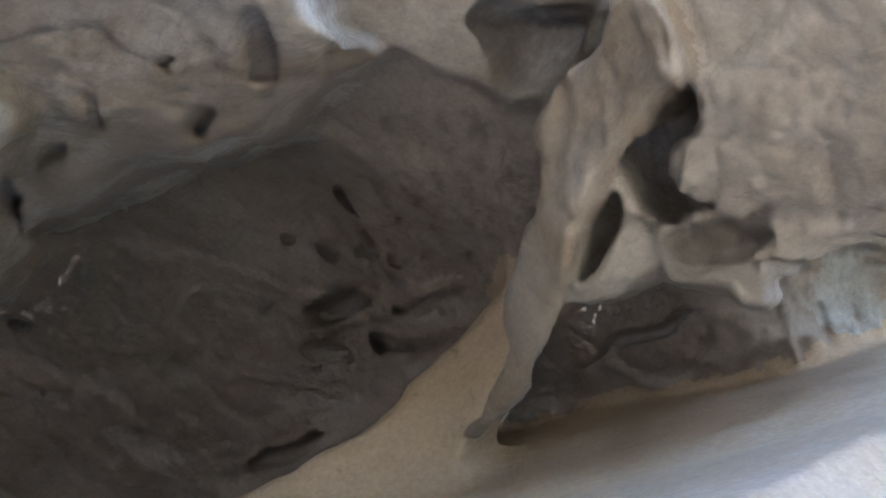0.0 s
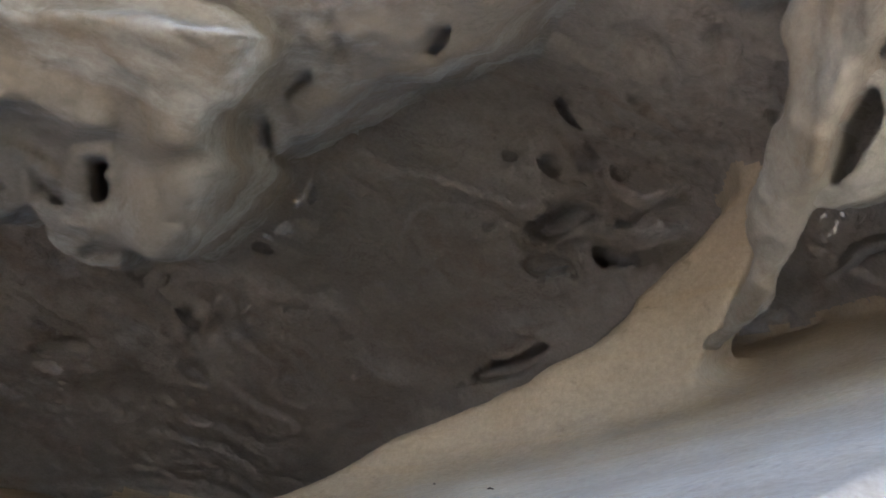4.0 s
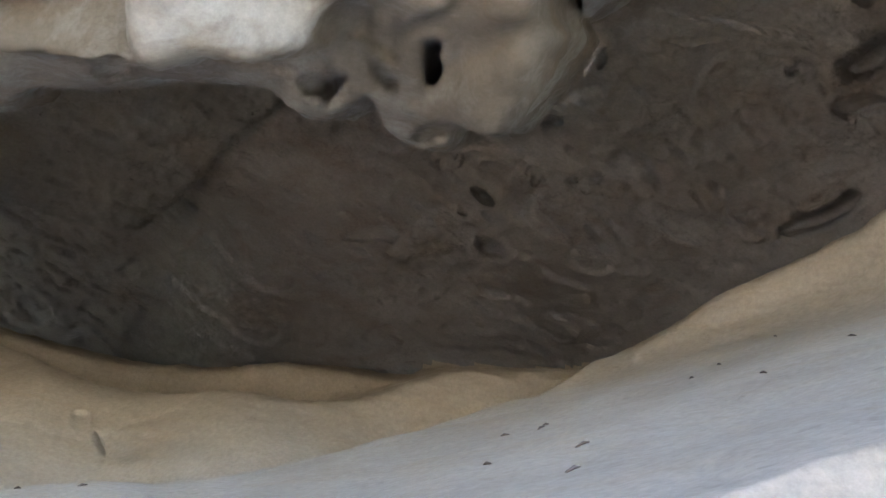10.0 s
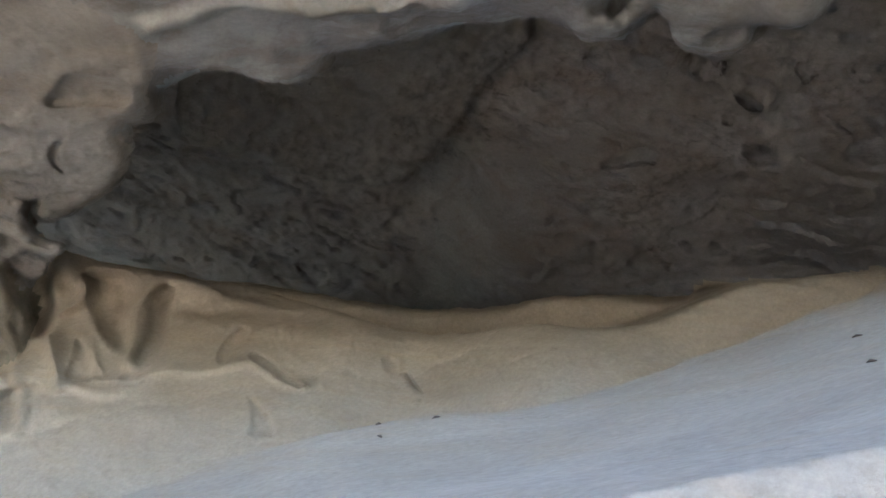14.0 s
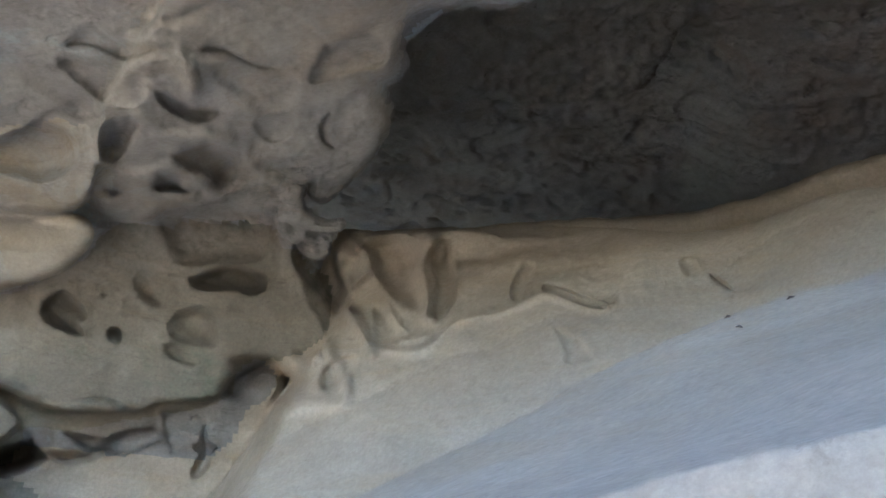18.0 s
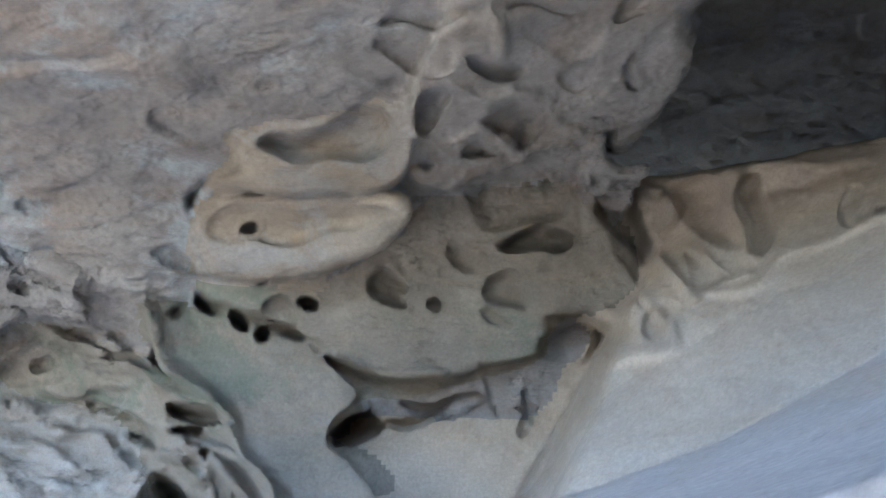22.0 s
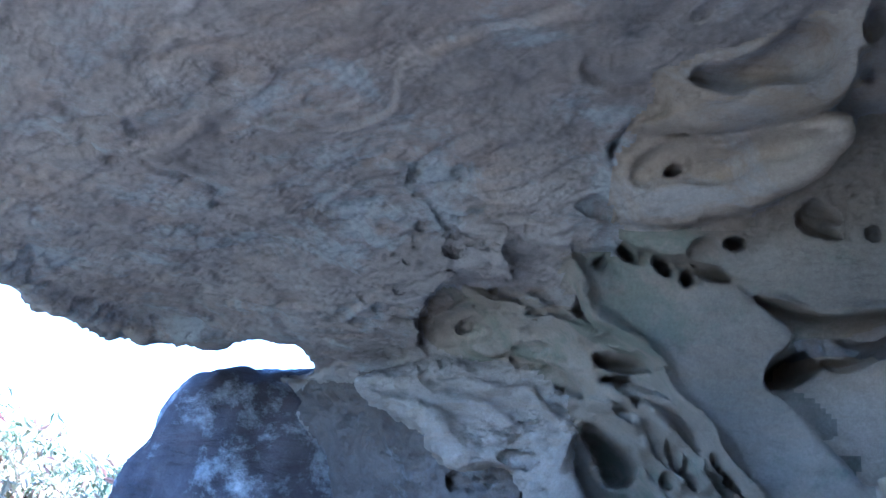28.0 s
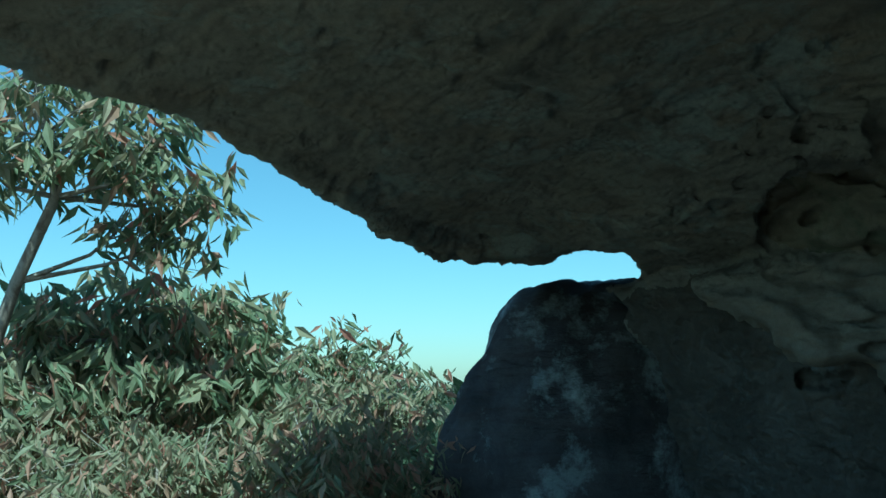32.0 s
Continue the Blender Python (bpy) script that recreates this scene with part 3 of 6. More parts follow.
# hanging lobes
mass(((0.454, 0.972, 2.955), (0.471, 1.020, 2.913), (0.459, 1.056, 2.885), (0.438, 1.095, 2.853), (0.432, 1.151, 2.858), (0.462, 1.238, 2.879), (0.500, 1.279, 2.889), (0.519, 1.300, 2.894), (0.540, 1.427, 2.921), (0.546, 1.537, 2.942), (0.547, 1.662, 2.965), (0.532, 1.748, 2.980), (0.504, 1.748, 2.979), (0.443, 1.731, 2.973), (0.462, 1.853, 2.995), (0.405, 1.914, 3.002), (0.359, 1.900, 2.997), (0.301, 1.857, 2.985), (0.267, 1.784, 2.969), (0.230, 1.688, 2.949), (0.210, 1.717, 2.952), (0.201, 1.783, 2.963), (0.173, 1.857, 2.973), (0.122, 1.869, 2.970), (0.081, 1.849, 2.961), (0.036, 1.772, 2.941), (-0.001, 1.752, 2.932), (-0.060, 1.764, 2.925), (-0.106, 1.753, 2.915), (-0.152, 1.799, 2.917), (-0.241, 1.766, 2.894), (-0.307, 1.788, 2.886), (-0.261, 1.215, 2.758)), 8, k=0.05, back=0.9, clear=0.5)
# pale outer skin of the lobes
mass(((-0.206, 1.449, 2.637), (-0.114, 1.418, 2.691), (-0.032, 1.418, 2.710), (0.040, 1.405, 2.734), (0.101, 1.384, 2.759), (0.096, 1.346, 2.788), (0.109, 1.304, 2.820), (0.162, 1.284, 2.839), (0.204, 1.285, 2.841), (0.240, 1.294, 2.836), (0.281, 1.289, 2.839), (0.316, 1.269, 2.853), (0.307, 1.223, 2.883), (0.324, 1.193, 2.902), (0.356, 1.233, 2.875), (0.406, 1.246, 2.863), (0.434, 1.234, 2.868), (0.439, 1.188, 2.897), (0.436, 1.170, 2.908), (0.466, 1.098, 2.946), (0.477, 1.054, 2.968), (0.436, 0.976, 3.009), (-0.276, 1.205, 2.794)), 8, k=0.05, back=0.3)
# pale outer skin further in
mass(((-0.115, 1.436, 2.864), (-0.106, 1.466, 2.710), (-0.172, 1.497, 2.719), (-0.237, 1.529, 2.714), (-0.325, 1.570, 2.705), (-0.421, 1.608, 2.712), (-0.522, 1.646, 2.725), (-0.621, 1.677, 2.765), (-0.662, 1.691, 2.772), (-0.784, 1.736, 2.741), (-0.836, 1.757, 2.698), (-0.953, 1.794, 2.683), (-1.017, 1.816, 2.635), (-1.167, 1.861, 2.591), (-1.294, 1.832, 2.927)), 8, k=0.05, back=0.3)
# blunt lip of the lobe
mass(((0.303, 1.735, 2.951), (0.331, 1.733, 2.933), (0.386, 1.673, 2.914), (0.451, 1.607, 2.887), (0.492, 1.589, 2.864), (0.519, 1.524, 2.862), (0.527, 1.422, 2.880), (0.520, 1.337, 2.902), (0.481, 1.314, 2.932), (0.431, 1.371, 2.954), (0.361, 1.473, 2.977), (0.382, 1.545, 2.948), (0.365, 1.605, 2.945), (0.312, 1.686, 2.958)), 8, k=0.07, back=0.3, bulge=0.05)
# honeycomb edge
mass(((-0.842, 1.791, 2.747), (-0.961, 2.042, 2.779), (-1.052, 2.325, 2.814), (-1.132, 2.345, 2.809), (-1.175, 2.450, 2.819), (-1.203, 2.617, 2.840), (-1.270, 2.771, 2.853), (-1.370, 2.954, 2.866), (-1.475, 3.086, 2.870), (-1.614, 3.203, 2.867), (-1.629, 3.058, 2.845), (-1.715, 3.011, 2.826), (-1.819, 3.169, 2.833), (-1.963, 3.419, 2.845), (-2.092, 3.634, 2.781), (-2.168, 3.624, 2.695), (-2.294, 3.557, 2.679), (-2.417, 3.487, 2.664), (-2.527, 3.384, 2.743), (-2.443, 2.961, 2.691), (-1.822, 2.073, 2.650), (-1.464, 1.772, 2.659), (-1.241, 1.533, 2.665)), 9, k=0.05, back=0.6, clear=0.5)
# flap and wall under the ribs
mass(((-3.279, 2.723, 2.377), (-3.295, 2.760, 2.315), (-3.218, 2.882, 2.306), (-3.113, 3.050, 2.279), (-3.079, 3.124, 2.240), (-3.067, 3.188, 2.176), (-2.970, 3.345, 2.113), (-2.804, 3.538, 2.084), (-2.673, 3.654, 2.096), (-2.523, 3.742, 2.163), (-2.359, 3.851, 2.197), (-2.295, 3.839, 2.290), (-2.291, 3.781, 2.380), (-2.106, 3.897, 2.402), (-1.960, 3.980, 2.419), (-1.858, 3.878, 2.645), (-2.020, 3.573, 2.887), (-2.356, 3.360, 2.837), (-2.552, 3.230, 2.785), (-2.628, 3.217, 2.719), (-2.791, 3.206, 2.543), (-2.998, 3.049, 2.449), (-3.140, 2.892, 2.415)), 12, k=0.03, back=0.35, clear=0.6)
# fin shelf
mass(((-2.305, 4.071, 3.070), (-1.989, 4.035, 3.047), (-1.804, 4.005, 2.994), (-1.542, 3.960, 2.975), (-1.402, 3.931, 2.965), (-1.239, 3.892, 2.934), (-1.082, 3.847, 2.860), (-1.018, 3.832, 2.885), (-0.943, 3.809, 2.869), (-0.912, 3.797, 2.837), (-0.763, 3.750, 2.843), (-0.477, 3.638, 2.771), (-0.417, 3.608, 2.718), (-0.279, 3.544, 2.694), (-0.243, 3.523, 2.662), (-0.177, 3.479, 2.568), (-0.265, 3.497, 2.399), (-0.666, 3.660, 2.388), (-1.128, 3.805, 2.432), (-1.378, 3.854, 2.389), (-1.671, 3.905, 2.393), (-1.786, 3.882, 2.200), (-2.205, 3.958, 2.358)), 4, k=0.03, back=0.5)
# upper rib
mass(((-2.708, 2.175, 2.560), (-2.590, 2.316, 2.536), (-2.430, 2.426, 2.526), (-2.183, 2.508, 2.536), (-2.077, 2.451, 2.579), (-1.980, 2.338, 2.643), (-1.935, 2.208, 2.703), (-2.040, 2.179, 2.701), (-2.200, 2.191, 2.670), (-2.338, 2.136, 2.664), (-2.423, 2.097, 2.660), (-2.445, 2.042, 2.674), (-2.514, 2.064, 2.650), (-2.547, 2.167, 2.605), (-2.603, 2.216, 2.572)), 11, k=0.05, back=0.3, bulge=0.03)
# lower rib
mass(((-3.206, 2.560, 2.517), (-3.242, 2.631, 2.458), (-3.238, 2.695, 2.408), (-2.997, 2.774, 2.376), (-2.735, 2.808, 2.371), (-2.505, 2.790, 2.401), (-2.315, 2.734, 2.454), (-2.216, 2.665, 2.512), (-2.203, 2.603, 2.563), (-2.404, 2.579, 2.580), (-2.638, 2.546, 2.593), (-2.859, 2.478, 2.622), (-2.964, 2.418, 2.653), (-3.080, 2.461, 2.608)), 14, k=0.06, back=0.3, bulge=0.03)
# fluted ridges
mass(((-5.224, 3.101, 2.492), (-4.683, 3.027, 2.431), (-4.237, 3.059, 2.280), (-3.987, 3.069, 2.200), (-3.665, 3.142, 2.020), (-3.542, 3.188, 1.926), (-3.588, 3.318, 1.785), (-3.417, 3.673, 1.264), (-5.320, 3.871, 1.178), (-5.248, 3.964, 1.516), (-5.040, 3.727, 1.770), (-4.922, 3.485, 2.006), (-5.597, 3.437, 2.109), (-5.661, 3.293, 2.307)), 15, k=0.05, back=0.5, clear=1.1)
# jaw
mass(((-5.870, 3.021, 1.995), (-5.808, 3.059, 2.012), (-5.691, 3.138, 2.065), (-5.322, 3.327, 2.113), (-4.784, 3.533, 2.068), (-4.444, 3.583, 1.867), (-4.451, 3.518, 1.712), (-4.374, 3.427, 1.446), (-4.126, 3.406, 1.233), (-4.424, 3.295, 1.220), (-4.650, 3.314, 1.427), (-4.808, 3.280, 1.489), (-4.952, 3.203, 1.455), (-5.051, 3.161, 1.458), (-5.202, 3.149, 1.573), (-5.290, 3.154, 1.667), (-5.551, 3.083, 1.780), (-5.777, 3.018, 1.882)), 13, k=0.05, back=0.5, clear=1.1)
# green panel
mass(((-3.622, 2.714, 2.350), (-3.544, 2.792, 2.380), (-3.378, 2.980, 2.328), (-3.206, 3.163, 2.237), (-3.132, 3.229, 2.226), (-3.049, 3.322, 2.107), (-2.961, 3.407, 2.012), (-3.077, 3.338, 1.890), (-3.102, 3.331, 1.793), (-3.037, 3.385, 1.747), (-2.891, 3.505, 1.540), (-2.721, 3.616, 1.296), (-3.137, 3.320, 1.278), (-3.249, 3.229, 1.504), (-3.389, 3.086, 1.760), (-3.418, 3.039, 1.903), (-3.482, 2.961, 1.985), (-3.594, 2.824, 2.076), (-3.614, 2.767, 2.207)), 12, k=0.03, back=0.4, clear=1.1)
# tooth
mass(((1.181, 0.302, 3.109), (1.299, 0.294, 3.093), (1.352, 0.267, 3.078), (1.414, 0.291, 3.075), (1.490, 0.344, 3.076), (1.486, 0.407, 3.093), (1.521, 0.442, 3.094), (1.599, 0.459, 3.082), (1.682, 0.448, 3.061), (1.726, 0.359, 3.027), (1.745, 0.283, 2.999), (1.827, 0.120, 2.917), (1.334, -0.139, 2.904), (1.061, 0.201, 3.087)), 6, k=0.05, back=0.8, clear=0.4)
# lattice
mass(((1.590, 0.836, 3.058), (1.651, 0.795, 3.055), (1.682, 0.741, 3.060), (1.703, 0.663, 3.068), (1.718, 0.638, 3.069), (1.757, 0.634, 3.060), (1.844, 0.543, 3.048), (1.875, 0.555, 3.039), (1.910, 0.554, 3.029), (1.928, 0.519, 3.028), (1.912, 0.496, 3.034), (1.885, 0.488, 3.042), (1.872, 0.439, 3.049), (1.890, 0.359, 3.048), (1.987, 0.163, 3.016), (1.954, 0.142, 3.024), (1.766, 0.369, 3.080), (1.698, 0.450, 3.093), (1.577, 0.548, 3.111), (1.523, 0.528, 3.123), (1.475, 0.521, 3.132), (1.430, 0.502, 3.141), (1.452, 0.575, 3.130), (1.490, 0.660, 3.112), (1.542, 0.736, 3.089)), 6, k=0.03, back=0.3)
# pillar
mass(((1.197, 0.317, 3.108), (1.239, 0.438, 3.169), (1.273, 0.516, 3.195), (1.316, 0.602, 3.211), (1.348, 0.612, 3.174), (1.379, 0.634, 3.147), (1.440, 0.721, 3.129), (1.503, 0.827, 3.117), (1.553, 0.929, 3.120), (1.593, 0.984, 3.094), (1.624, 1.002, 3.056), (1.674, 1.084, 3.032), (1.730, 1.220, 3.038), (1.772, 1.327, 3.043), (1.763, 1.258, 3.006), (1.723, 1.140, 2.987), (1.674, 1.018, 2.977), (1.642, 0.966, 2.993), (1.599, 0.873, 2.992), (1.560, 0.808, 3.005), (1.528, 0.750, 3.009), (1.475, 0.667, 3.025), (1.431, 0.607, 3.043), (1.387, 0.530, 3.041), (1.344, 0.444, 3.026), (1.303, 0.362, 3.005), (1.269, 0.287, 2.975), (1.250, 0.235, 2.945), (1.160, 0.178, 3.009), (1.152, 0.244, 3.092)), 5, k=0.03, back=0.16)

# ---- relief of the rock faces ----
# sockets of the tooth and lattice
pocket(0.4, (1.374, 0.322, 3.125), (1.390, 0.284, 3.125), (1.474, 0.336, 3.072), (1.614, 0.466, 3.260), (1.636, 0.509, 3.224), (1.694, 0.508, 3.175), (1.700, 0.467, 3.089), (1.629, 0.550, 3.100), (1.571, 0.544, 3.103), (1.520, 0.527, 3.120), (1.442, 0.493, 3.116), (1.381, 0.442, 3.077), (1.387, 0.393, 3.092))
pocket(0.22, (1.509, 0.720, 3.007), (1.481, 0.678, 3.005), (1.467, 0.624, 3.065), (1.476, 0.565, 3.105), (1.501, 0.548, 3.125), (1.551, 0.579, 3.102), (1.609, 0.640, 3.089), (1.614, 0.681, 3.061), (1.596, 0.744, 3.057))
pocket(0.16, (1.628, 0.573, 3.090), (1.653, 0.517, 3.077), (1.750, 0.371, 3.043), (1.798, 0.407, 3.051), (1.806, 0.515, 3.050), (1.723, 0.553, 3.044), (1.656, 0.574, 3.064))
pocket(0.2, (1.845, 0.448, 3.039), (1.922, 0.387, 3.070), (2.068, 0.415, 3.134), (2.057, 0.454, 3.131), (1.887, 0.478, 3.035))
pocket(0.18, (1.101, 0.575, 3.442), (1.217, 0.632, 3.435), (1.305, 0.679, 3.442), (1.413, 0.652, 3.466), (1.432, 0.609, 3.457), (1.395, 0.500, 3.449), (1.347, 0.378, 3.444))
# holes in the rim
pocket(0.1, (0.761, 1.038, 3.199), (0.767, 0.983, 3.192), (0.801, 0.952, 3.189), (0.840, 0.991, 3.225), (0.848, 1.063, 3.247), (0.808, 1.082, 3.229))
pocket(0.06, (0.629, 0.896, 3.138), (0.655, 0.862, 3.141), (0.676, 0.889, 3.147), (0.648, 0.923, 3.145))
pocket(0.1, (0.481, 1.249, 2.951), (0.523, 1.287, 3.045), (0.587, 1.392, 3.186), (0.614, 1.409, 3.163), (0.598, 1.440, 3.134), (0.532, 1.368, 3.010), (0.498, 1.302, 2.962))
pocket(0.06, (0.457, 1.011, 2.886), (0.551, 1.165, 3.077), (0.507, 1.167, 2.997), (0.467, 1.073, 2.909))
pocket(0.1, (0.677, 0.680, 3.090), (0.724, 0.629, 3.072), (0.799, 0.728, 3.129), (0.841, 0.813, 3.165), (0.809, 0.885, 3.188), (0.731, 0.792, 3.139))
pocket(0.03, (0.566, 1.042, 3.146), (0.596, 1.012, 3.149), (0.650, 1.104, 3.174), (0.646, 1.170, 3.183), (0.593, 1.107, 3.167))
# hollows of the lobes
pocket(0.3, (0.300, 1.437, 2.931), (0.340, 1.423, 2.925), (0.371, 1.520, 2.956), (0.375, 1.591, 2.964), (0.340, 1.618, 2.954), (0.312, 1.579, 2.947), (0.303, 1.502, 2.947))
pocket(0.14, (0.109, 1.646, 2.921), (0.138, 1.634, 2.939), (0.191, 1.659, 2.948), (0.205, 1.690, 2.946), (0.187, 1.772, 2.957), (0.140, 1.790, 2.951), (0.111, 1.726, 2.935))
pocket(0.04, (0.116, 1.364, 2.852), (0.163, 1.342, 2.881), (0.222, 1.392, 2.913), (0.288, 1.436, 2.932), (0.275, 1.480, 2.937), (0.284, 1.584, 2.962), (0.242, 1.561, 2.954), (0.187, 1.505, 2.928), (0.135, 1.527, 2.919))
pocket(0.06, (0.207, 1.547, 2.934), (0.262, 1.591, 2.955), (0.314, 1.619, 2.955), (0.311, 1.689, 2.964), (0.273, 1.674, 2.946), (0.230, 1.639, 2.953))
pocket(0.06, (0.344, 1.781, 2.958), (0.435, 1.734, 2.968), (0.460, 1.847, 2.994), (0.403, 1.906, 3.003))
pocket(0.09, (0.467, 1.240, 2.960), (0.533, 1.310, 3.078), (0.598, 1.393, 3.183), (0.615, 1.415, 3.158), (0.587, 1.455, 3.126), (0.514, 1.334, 2.974), (0.477, 1.261, 2.938))
pocket(0.06, (0.434, 1.040, 2.868), (0.497, 1.074, 2.971), (0.570, 1.138, 3.066), (0.534, 1.181, 3.038), (0.479, 1.123, 2.932))
# hollows of the rim further in
pocket(0.06, (-0.348, 1.653, 2.763), (-0.254, 1.642, 2.801), (-0.197, 1.770, 2.901), (-0.286, 1.909, 2.963), (-0.388, 1.920, 2.924))
pocket(0.04, (-0.798, 1.892, 2.799), (-0.734, 1.930, 2.827), (-0.763, 2.005, 2.833), (-0.834, 2.059, 2.847))
pocket(0.08, (0.069, 1.663, 2.914), (0.115, 1.649, 2.928), (0.159, 1.703, 2.952), (0.158, 1.750, 2.933), (0.095, 1.766, 2.938))
# boss on the vault
pocket(0.3, (1.816, 2.219, 4.134), (1.823, 2.108, 4.138), (1.892, 2.034, 4.156), (1.993, 2.037, 4.154), (2.056, 2.046, 4.173), (2.050, 2.174, 4.159), (1.971, 2.275, 4.143), (1.882, 2.276, 4.129))
pocket(0.12, (1.972, 2.459, 4.151), (1.964, 2.373, 4.147), (2.060, 2.290, 4.139), (2.155, 2.294, 4.138), (2.169, 2.398, 4.143), (2.070, 2.484, 4.132))
pocket(0.35, (2.150, 2.204, 4.130), (2.174, 2.151, 4.160), (2.209, 2.149, 4.133), (2.277, 2.108, 4.095), (2.336, 2.146, 4.107), (2.237, 2.248, 4.116))
pocket(0.16, (1.528, 1.583, 4.015), (1.508, 1.501, 3.955), (1.599, 1.602, 4.010), (1.691, 1.648, 4.054), (1.647, 1.689, 4.067))
pocket(0.16, (1.701, 1.533, 3.979), (1.689, 1.450, 3.912), (1.756, 1.507, 3.961), (1.751, 1.566, 3.991))
pocket(0.08, (1.563, 1.950, 4.148), (1.600, 1.908, 4.145), (1.633, 1.970, 4.161), (1.596, 1.991, 4.165))
pocket(0.1, (1.691, 2.312, 4.143), (1.728, 2.274, 4.156), (1.779, 2.323, 4.151), (1.740, 2.367, 4.151))
pocket(0.14, (1.664, 1.874, 4.136), (1.668, 1.803, 4.103), (1.775, 1.851, 4.136), (1.791, 1.934, 4.146), (1.724, 1.955, 4.170))
pocket(0.14, (2.049, 1.984, 4.141), (2.156, 1.961, 4.150), (2.178, 1.860, 4.123), (2.207, 2.021, 4.151), (2.114, 2.032, 4.141))
pocket(0.06, (2.171, 1.865, 4.124), (2.249, 1.822, 4.076), (2.312, 1.862, 4.084), (2.226, 1.900, 4.124))
pocket(0.1, (1.786, 1.835, 4.141), (1.801, 1.714, 4.070), (1.880, 1.780, 4.104), (1.850, 1.872, 4.140))
pocket(0.1, (1.859, 1.728, 4.088), (1.912, 1.696, 4.076), (1.972, 1.777, 4.111), (1.938, 1.806, 4.131))
# pits of the vault
pocket(0.15, (0.891, 3.645, 4.146), (0.955, 3.622, 4.139), (1.072, 3.683, 4.120), (0.970, 3.707, 4.140))
pocket(0.18, (1.073, 4.016, 4.122), (1.170, 4.056, 4.137), (1.348, 4.161, 4.150), (1.279, 4.277, 4.153), (1.165, 4.223, 4.145))
pocket(0.12, (1.033, 3.035, 4.146), (1.134, 2.995, 4.141), (1.134, 3.069, 4.148))
pocket(0.1, (0.702, 3.468, 4.127), (0.807, 3.423, 4.145), (0.801, 3.500, 4.143))
pocket(0.08, (0.889, 3.817, 4.128), (0.926, 3.809, 4.131), (0.966, 3.875, 4.129))
pocket(0.12, (0.452, 4.375, 4.152), (0.689, 4.177, 4.146), (0.757, 4.327, 4.161), (0.639, 4.439, 4.135), (0.498, 4.530, 4.165))
pocket(0.08, (0.256, 5.267, 4.166), (0.296, 5.087, 4.151), (0.336, 5.262, 4.174), (0.304, 5.358, 4.169))
pocket(0.06, (1.123, 3.328, 4.138), (1.183, 3.380, 4.149), (1.213, 3.522, 4.151), (1.146, 3.411, 4.120))
pocket(0.06, (1.066, 2.509, 4.169), (1.120, 2.562, 4.166), (1.136, 2.653, 4.155), (1.086, 2.588, 4.169))
pocket(0.06, (1.359, 3.298, 4.144), (1.402, 3.208, 4.139), (1.439, 3.347, 4.144), (1.418, 3.455, 4.134))
pocket(0.06, (1.350, 3.664, 4.126), (1.503, 3.748, 4.150), (1.520, 3.847, 4.126))
pocket(0.05, (1.226, 4.299, 4.137), (1.487, 4.471, 4.139), (1.247, 4.741, 4.138))
pocket(0.15, (2.242, 3.242, 4.129), (2.293, 2.753, 4.066), (2.412, 2.759, 4.060), (2.310, 3.248, 4.064))
# flaky skin on the boss
ridge(0.07, 0.035, (1.632, 1.756, 4.094), (1.756, 1.798, 4.120), (1.899, 1.887, 4.164))
ridge(0.06, 0.03, (1.707, 1.709, 4.067), (1.862, 1.786, 4.113), (1.974, 1.864, 4.130))
ridge(0.07, 0.03, (1.752, 1.978, 4.135), (1.871, 1.944, 4.156), (1.982, 1.930, 4.161))
ridge(0.09, 0.05, (2.014, 1.912, 4.135), (2.134, 1.878, 4.142), (2.159, 1.726, 4.060))
ridge(0.14, 0.08, (2.139, 2.094, 4.144), (2.261, 2.086, 4.127), (2.313, 1.974, 4.085), (2.320, 1.872, 4.069))
ridge(0.06, 0.04, (1.902, 2.323, 4.145), (2.032, 2.287, 4.161), (2.114, 2.125, 4.154))
# crease and ledges of the bank
ridge(0.03, 0.06, (2.517, 1.064, 3.503), (2.532, 0.878, 3.417), (2.522, 0.746, 3.399), (2.596, 0.647, 3.414))
ridge(0.03, 0.07, (1.963, 0.900, 2.855), (1.969, 0.738, 2.803), (2.186, 0.695, 2.968), (2.301, 0.600, 3.031))
ridge(0.02, 0.05, (1.957, 1.492, 3.213), (1.931, 1.433, 3.063), (1.834, 1.366, 2.895))
ridge(0.02, 0.06, (2.729, 1.918, 3.874), (2.772, 1.680, 3.787))
# shadowed crease under the lattice
pocket(0.07, (2.087, 1.329, 3.378), (2.411, 1.419, 3.683), (2.370, 1.116, 3.594), (2.331, 0.916, 3.510), (2.335, 0.814, 3.467), (2.426, 1.141, 3.595), (2.417, 1.456, 3.649))
# hollows between the fins
pocket(0.22, (-1.842, 3.400, 2.790), (-1.730, 3.454, 2.784), (-1.889, 3.981, 2.871), (-1.840, 3.973, 2.756), (-1.792, 3.837, 2.560), (-1.894, 3.858, 2.572), (-1.951, 3.733, 2.670), (-1.959, 3.627, 2.765))
pocket(0.14, (-1.835, 3.981, 2.934), (-1.772, 3.996, 2.960), (-1.499, 3.909, 2.915), (-1.467, 3.893, 2.803), (-1.479, 3.853, 2.715), (-1.375, 3.686, 2.537), (-1.486, 3.661, 2.515), (-1.641, 3.880, 2.661), (-1.706, 3.939, 2.814))
pocket(0.1, (-1.428, 3.890, 2.849), (-1.376, 3.888, 2.895), (-1.320, 3.913, 2.872), (-1.285, 3.745, 2.665), (-1.214, 3.532, 2.438), (-1.267, 3.522, 2.428), (-1.351, 3.686, 2.582))
